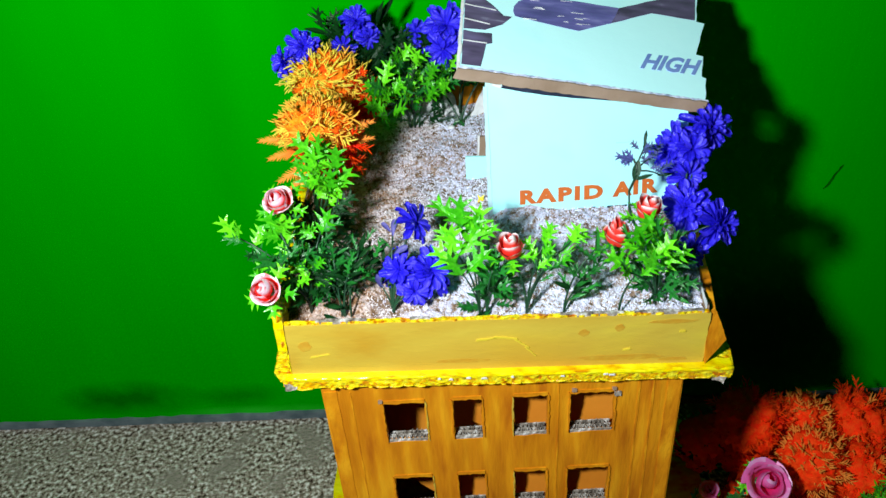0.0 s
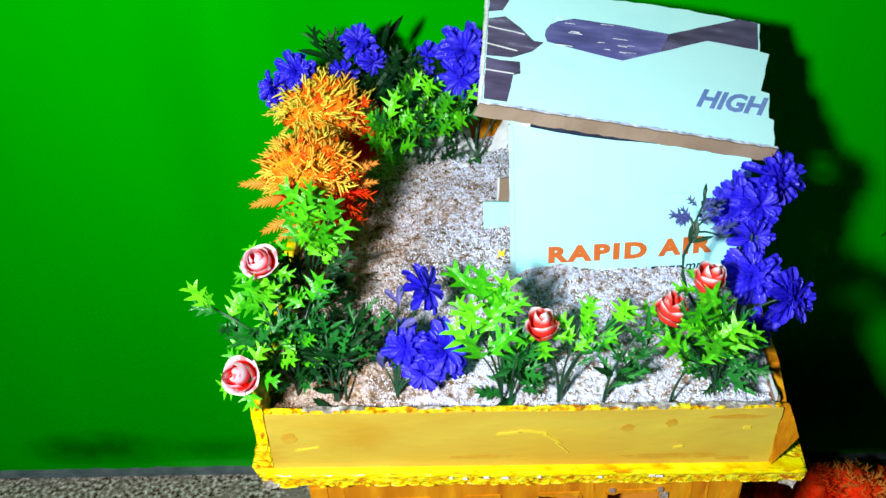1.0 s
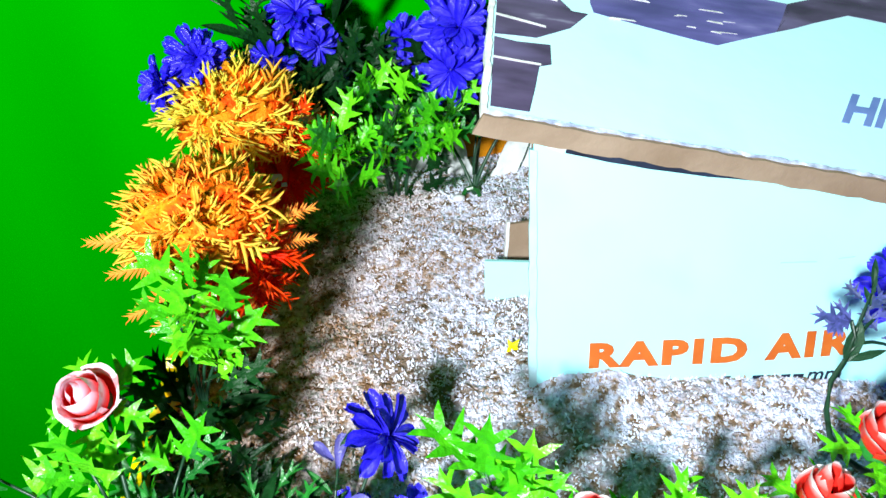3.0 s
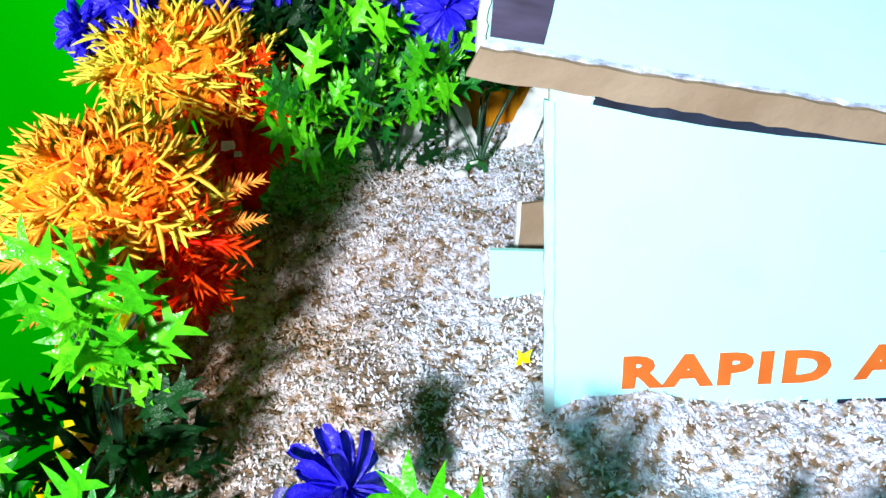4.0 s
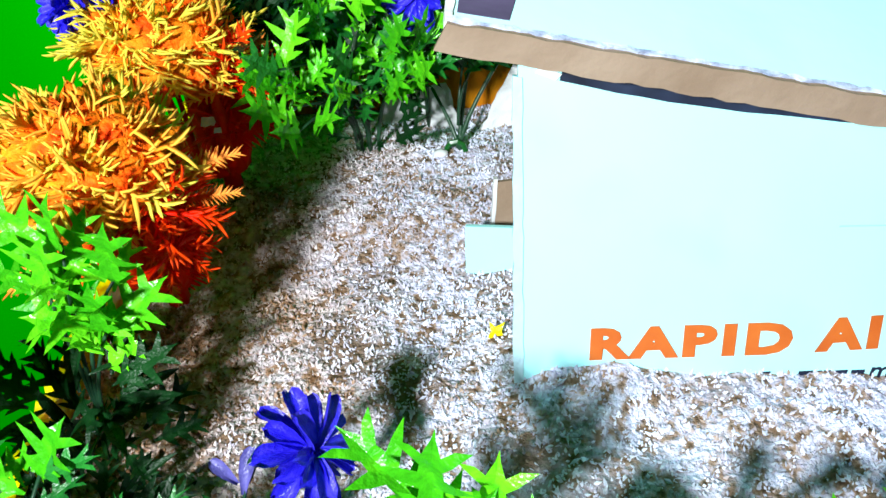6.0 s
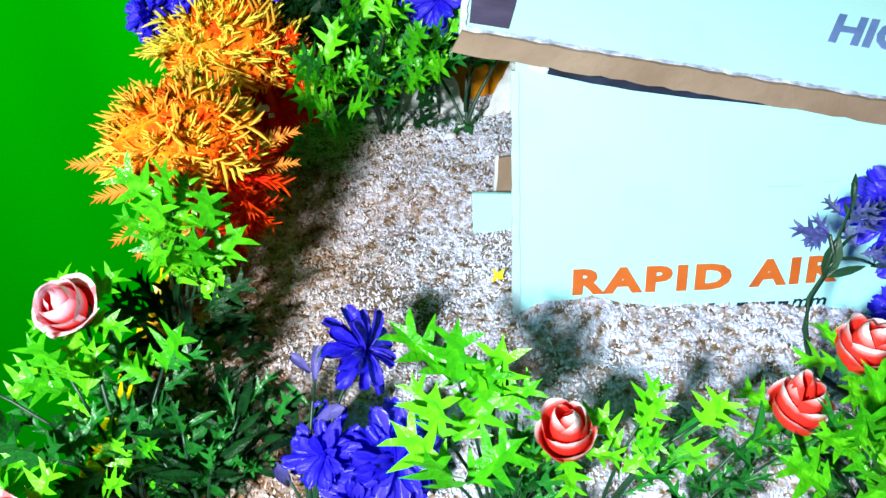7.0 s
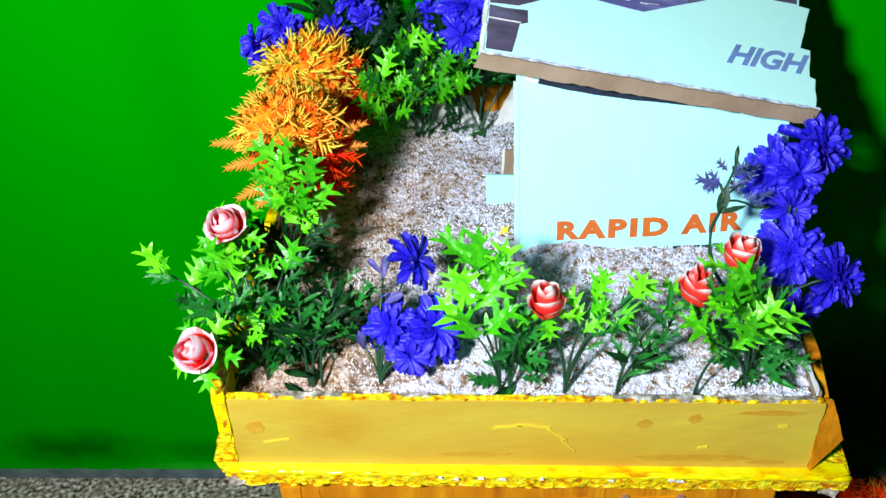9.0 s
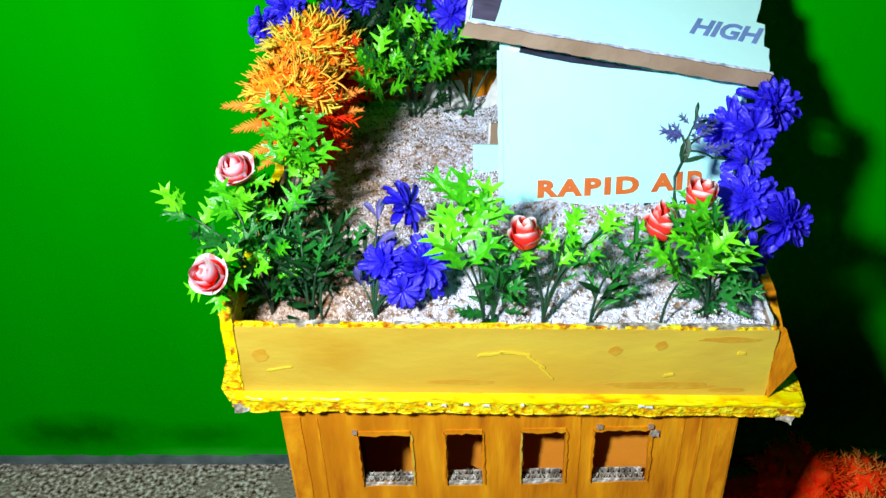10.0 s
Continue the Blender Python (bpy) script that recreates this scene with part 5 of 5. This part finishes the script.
# flame-coloured feathery tufts
def straps(parent, foot, crown, rnd, count, spread, reach):
    """Red straps that rise from one foot and fan out under the crown."""
    foot, crown = Vector(foot), Vector(crown)
    for k in range(count):
        a = k * 2.4 + rnd.uniform(-0.3, 0.3)
        top = crown + Vector((spread * math.cos(a), spread * math.sin(a) * 0.9, -0.004 + rnd.uniform(-0.006, 0.006)))
        start = foot + Vector((0.007 * math.cos(a), 0.007 * math.sin(a), 0))
        piece("strap", RED_STRAP[k % 2], parent, aim(start, top - start, (math.cos(a), math.sin(a) - 0.5, 0.2), (top - start).length * reach * rnd.uniform(0.9, 1.1)))


rnd = random.Random(110)
b = rooted(-0.121, 0.794)
p = plant("feathery_tuft", "orange and yellow feathery plastic tuft with a red base", "artificial plant", b)
C = Vector((-0.121, 0.750, 0.703)) - b
core(p, C + Vector((0, 0.004, -0.001)), 0.0350, 0.74)
tuft(p, C, 0.038, rnd, FLAMES + SUNNY[:1], 118, 0.035, 0.40, 0.75, 0.30)
tuft(p, C + Vector((0.004, 0.012, -0.022)), 0.020, rnd, SCARLET + FLAMES[:1], 26, 0.034, 0.4)
stem(p, [Vector((0, 0, 0)), Vector((-0.002, -0.004, 0.045))], 0.006, M_SCARLET)
tuft(p, C + Vector((0.022, -0.004, -0.022)), 0.018, rnd, SCARLET + SCARLET + FLAMES[:1], 34, 0.027, 0.35)
tuft(p, C + Vector((0.024, -0.002, -0.044)), 0.014, rnd, SCARLET, 24, 0.024, 0.5)
straps(p, (-0.002, -0.006, 0.026), C + Vector((0.010, 0.010, -0.012)), rnd, 22, 0.017, 1.0)
for k in range(8):
    a = k * 0.8 - 2.6
    piece("feather", RED_BLADE[k % 2], p, aim(Vector((0.003, -0.002, 0.016 + 0.003 * (k % 3))), (0.55 * math.cos(a), 0.4 * math.sin(a) - 0.1, 0.9), TOWARD, rnd.uniform(0.046, 0.062)))
for at, d, s_ in (((-0.101, 0.768, 0.680), (0.9, 0.0, 0.30), 0.040), ((-0.098, 0.764, 0.672), (0.9, -0.1, 0.16), 0.034), ((-0.140, 0.750, 0.690), (-1.0, -0.1, 0.10), 0.040), ((-0.134, 0.756, 0.676), (-1.0, -0.2, -0.12), 0.042), ((-0.128, 0.752, 0.662), (-0.9, -0.3, -0.30), 0.044), ((-0.108, 0.760, 0.646), (0.30, -0.5, -0.7), 0.022), ((-0.132, 0.755, 0.650), (-0.7, -0.5, -0.30), 0.034), ((-0.112, 0.758, 0.652), (0.55, -0.4, -0.6), 0.020)):
    piece("feather", FLAME_BLADE[0], p, aim(Vector(at) - b, d, TOWARD, s_))
rnd = random.Random(111)
b = rooted(-0.108, 0.880)
p = plant("feathery_tuft", "yellow feathery plastic tuft shading to red", "artificial plant", b)
C = Vector((-0.129, 0.862, 0.706)) - b
core(p, C + Vector((0.004, 0.006, -0.002)), 0.0350, 0.76)
tuft(p, C, 0.040, rnd, SUNNY, 112, 0.036, 0.40, 0.8, 0.30)
tuft(p, C + Vector((0.024, 0.004, -0.010)), 0.020, rnd, FLAMES[:2] + SUNNY[:1], 34, 0.034, 0.3)
stem(p, [Vector((0, 0, 0)), Vector((0.0, -0.004, 0.045))], 0.006, M_SCARLET)
tuft(p, C + Vector((0.036, -0.002, -0.022)), 0.018, rnd, SCARLET + FLAMES[:1], 36, 0.027, 0.35)
tuft(p, C + Vector((0.034, -0.002, -0.048)), 0.014, rnd, SCARLET, 24, 0.024, 0.5)
straps(p, (0.0, -0.006, 0.022), C + Vector((0.020, 0.006, -0.014)), rnd, 18, 0.022, 1.0)
for at, d, s_ in (((-0.118, 0.860, 0.668), (0.040, 0.008, 0.040), 0.060), ((-0.112, 0.858, 0.652), (0.045, 0.008, 0.028), 0.054), ((-0.108, 0.862, 0.664), (0.034, 0.004, 0.052), 0.056), ((-0.100, 0.862, 0.656), (0.040, 0.0, 0.036), 0.046), ((-0.104, 0.858, 0.646), (0.048, 0.0, 0.022), 0.044)):
    piece("feather", RED_BLADE[0], p, aim(Vector(at) - b, d, TOWARD, s_))
for i, (x, z, s_) in enumerate(((-0.098, 0.676, 1.0), (-0.094, 0.671, 0.6))):
    bm = slab(outline([(-0.0035 * s_, -0.0015 * s_), (0.003 * s_, -0.0025 * s_), (0.0035 * s_, 0.002 * s_), (-0.002 * s_, 0.0028 * s_)], 0.002, 0.0007 * s_, 420 + i), 0, 0.0006)
    ob = part("white_fleck", bm, M_PAPER, p, "small white paper fleck caught in the tuft")
    ob.matrix_basis = Matrix.Translation(Vector((x, 0.832, z)) - b) @ pose(0, 0, 0, 55, 0, 25)
for at, d, s_ in (((-0.112, 0.866, 0.688), (0.6, 0.0, 0.75), 0.042), ((-0.104, 0.866, 0.682), (0.9, 0.0, 0.5), 0.040)):
    piece("feather", FLAME_BLADE[0], p, aim(Vector(at) - b, d, TOWARD, s_))

# bushy holly at the back
rnd = random.Random(112)
b = rooted(-0.030, 0.918)
p = plant("holly_bush", "bushy green plastic holly with bright pointed leaves", "artificial plant", b)
for t in ((-0.060, 0.832, 0.702), (-0.054, 0.842, 0.684), (-0.040, 0.845, 0.725), (-0.020, 0.850, 0.722), (-0.006, 0.850, 0.706), (0.012, 0.850, 0.706), (0.008, 0.852, 0.686), (-0.026, 0.846, 0.696), (-0.030, 0.862, 0.672), (-0.010, 0.864, 0.674)):
    sprig(p, (0, 0, 0), Vector(t) - b, rnd, LIME + GREEN[:2] if rnd.random() < 0.58 else GREEN + DEEP[:1], 0.026, 4, 0.62, 0.7)
for t in ((-0.068, 0.850, 0.668), (-0.058, 0.846, 0.660), (-0.064, 0.840, 0.690)):
    sprig(p, (-0.006, -0.01, 0.01), Vector(t) - b, rnd, LIME[:1] + LIME[2:], 0.029, 2, 0.75, 0.7)
undergrowth(p, (0.006, -0.016, 0.022), 0.022, 0.060, rnd, GREEN + DEEP + DEEP, 46, 0.022)
for dx in (-0.012, 0.0, 0.014):
    stem(p, bend((dx * 0.4, 0, 0), (dx * 2, -0.03, 0.07), 0.0), 0.0016)

# forked stem by the carton
rnd = random.Random(113)
b = rooted(0.026, 0.912)
p = plant("forked_sprig", "dark forked plastic stem with a few green leaves", "artificial plant", b)
for t in ((0.010, 0.935, 0.640), (0.032, 0.930, 0.650), (0.052, 0.930, 0.660)):
    stem(p, bend((0, 0, 0), Vector(t) - b, -0.2), 0.0018)
for t in ((0.030, 0.925, 0.662), (0.042, 0.925, 0.668)):
    sprig(p, (0, 0, 0.02), Vector(t) - b, rnd, GREEN + DEEP, 0.030, 6, 0.5)
loop = bmesh.new()
tube(loop, [Vector((0.006 * math.cos(a) - 0.002, -0.004, 0.004 + 0.007 * math.sin(a))) for a in [i * 0.7 for i in range(9)]], 0.0018, 0.0018, 6)
part("stem_loop", loop, M_GREEN, p)

# blue flowers along the back
rnd = random.Random(114)
b = rooted(-0.085, 0.945)
p = plant("blue_flower_bunch", "bunch of royal blue plastic flowers with dark foliage", "artificial flower", b)
for t, ax, r, n in (((-0.084, 0.900, 0.752), (0.0, -0.55, 0.9), 0.020, 2), ((-0.143, 0.872, 0.738), (0.2, -0.7, 0.5), 0.020, 3), ((-0.162, 0.866, 0.724), (-0.5, -0.6, 0.4), 0.020, 3), ((-0.100, 0.884, 0.733), (-0.2, -0.7, -0.6), 0.015, 1), ((-0.072, 0.888, 0.739), (0.3, -0.8, -0.3), 0.015, 1)):
    stem(p, bend((0, 0, 0), Vector(t) - b, 0.1), 0.0014)
    blue_flower(p, Vector(t) - b, ax, rnd, r, n)
for t in ((-0.125, 0.905, 0.750), (-0.060, 0.905, 0.752), (-0.105, 0.900, 0.740), (-0.050, 0.890, 0.730), (-0.075, 0.880, 0.715), (-0.115, 0.890, 0.715)):
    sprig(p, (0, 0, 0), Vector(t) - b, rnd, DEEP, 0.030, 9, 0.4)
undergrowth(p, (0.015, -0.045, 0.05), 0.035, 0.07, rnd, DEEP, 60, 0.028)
for t in ((-0.140, 0.915, 0.760), (-0.124, 0.915, 0.762), (-0.132, 0.915, 0.752)):
    stem(p, bend((0, 0, 0.05), Vector(t) - b, 0.0), 0.0010)
rnd = random.Random(115)
b = rooted(0.006, 0.950)
p = plant("blue_flower_bunch", "royal blue plastic flowers behind the carton roof", "artificial flower", b)
for t, ax, r, n in (((0.016, 0.880, 0.748), (0.1, -0.75, 0.6), 0.026, 2), ((0.012, 0.868, 0.728), (-0.2, -0.9, 0.2), 0.024, 2), ((-0.018, 0.905, 0.734), (-0.4, -0.8, 0.5), 0.016, 2)):
    stem(p, bend((0, 0, 0), Vector(t) - b, 0.1), 0.0014)
    blue_flower(p, Vector(t) - b, ax, rnd, r, n)
for t in ((-0.010, 0.895, 0.725), (-0.030, 0.900, 0.720), (0.010, 0.880, 0.700)):
    sprig(p, (0, 0, 0), Vector(t) - b, rnd, DEEP, 0.028, 7, 0.4)

# ---- flowers standing on the floor beside the house ----
FLOOR_GROUP = "plastic flowers on the floor"
for seed, x, y, h, r, kinds, low_kinds, n, label in (
        (201, 0.502, 0.835, 0.138, 0.036, CORAL, CORAL, 190, "orange feathery plastic tuft standing on the floor"),
        (202, 0.496, 0.768, 0.124, 0.044, CORAL, CORAL + SCARLET, 210, "coral-orange feathery plastic tuft standing on the floor"),
        (203, 0.590, 0.838, 0.112, 0.050, SCARLET + SCARLET + CORAL[:1], SCARLET, 220, "scarlet feathery plastic tuft with orange tips"),
        (204, 0.572, 0.758, 0.098, 0.046, SCARLET + SCARLET + CORAL[:1], SCARLET, 200, "low scarlet feathery plastic tuft on the floor"),
        (205, 0.424, 0.828, 0.146, 0.047, SCARLET, SCARLET, 200, "dark red feathery plastic tuft in the shadow of the tray"),
        (206, 0.705, 0.850, 0.100, 0.046, CORAL, SCARLET, 130, "orange feathery plastic tuft at the end of the row"),
        (207, 0.372, 0.850, 0.085, 0.036, SCARLET + DEEP[:1], DEEP, 50, "dim feathery tuft close to the house"),
        (208, 0.412, 0.745, 0.060, 0.036, SCARLET, SCARLET + DEEP[:1], 80, "dark red feathery tuft near the base sheet")):
    rnd = random.Random(seed)
    p = thing("feathery_tuft", label, "artificial plant", Matrix.Translation((x, y, 0.0)), FLOOR_GROUP)
    stem(p, bend((0, 0, 0.0), (0, -0.01, h), 0.0), 0.009, M_SCARLET)
    core(p, (0, -0.008, h), r * 0.98, 0.9, M_RED_CORE)
    core(p, (0, -0.004, h * 0.5), r * 0.7, 1.0, M_RED_CORE)
    tuft(p, (0, -0.008, h), r * 2.0, rnd, kinds, n * 5 // 10, r * 0.80, 0.6, 0.9)
    tuft(p, (0, 0, h * 0.5), r, rnd, low_kinds, n // 4, r, 0.5)
    for k in range(10):
        a = k * 2.4
        piece("feather", RED_BLADE[k % 2], p, aim((0.012 * math.cos(a), 0.012 * math.sin(a), 0.25 * h), (0.5 * math.cos(a), 0.5 * math.sin(a), 0.8), (math.cos(a), math.sin(a) - 0.6, 0.3), rnd.uniform(0.045, 0.06)))
for seed, x, y, z, ax, s in ((211, 0.402, 0.695, 0.165, (0.0, -0.6, 0.8), 1.9), (212, 0.338, 0.715, 0.128, (-0.4, -0.3, 0.9), 0.8)):
    rnd = random.Random(seed)
    p = thing("rose_plant", "magenta plastic rose with lilac rims standing on the floor", "artificial flower", Matrix.Translation((x, y + 0.02, 0.0)), FLOOR_GROUP)
    stem(p, bend((0, 0, 0), (0, -0.02, z - 0.012), 0.0), 0.0018)
    rose(p, (0, -0.02, z), ax, rnd, "pink", s)
    for t in ((-0.03, -0.02, z - 0.03), (0.03, -0.03, z - 0.035)):
        sprig(p, (0, 0, 0.03), t, rnd, GREEN, 0.026, 5, 0.4)
rnd = random.Random(213)
p = thing("holly_sprig", "lime plastic holly sprig standing on the floor", "artificial plant", Matrix.Translation((0.575, 0.71, 0.0)), FLOOR_GROUP)
for t in ((-0.005, -0.01, 0.142), (0.018, -0.012, 0.128), (-0.02, -0.012, 0.120)):
    sprig(p, (0, 0, 0), t, rnd, LIME, 0.028, 6, 0.5)
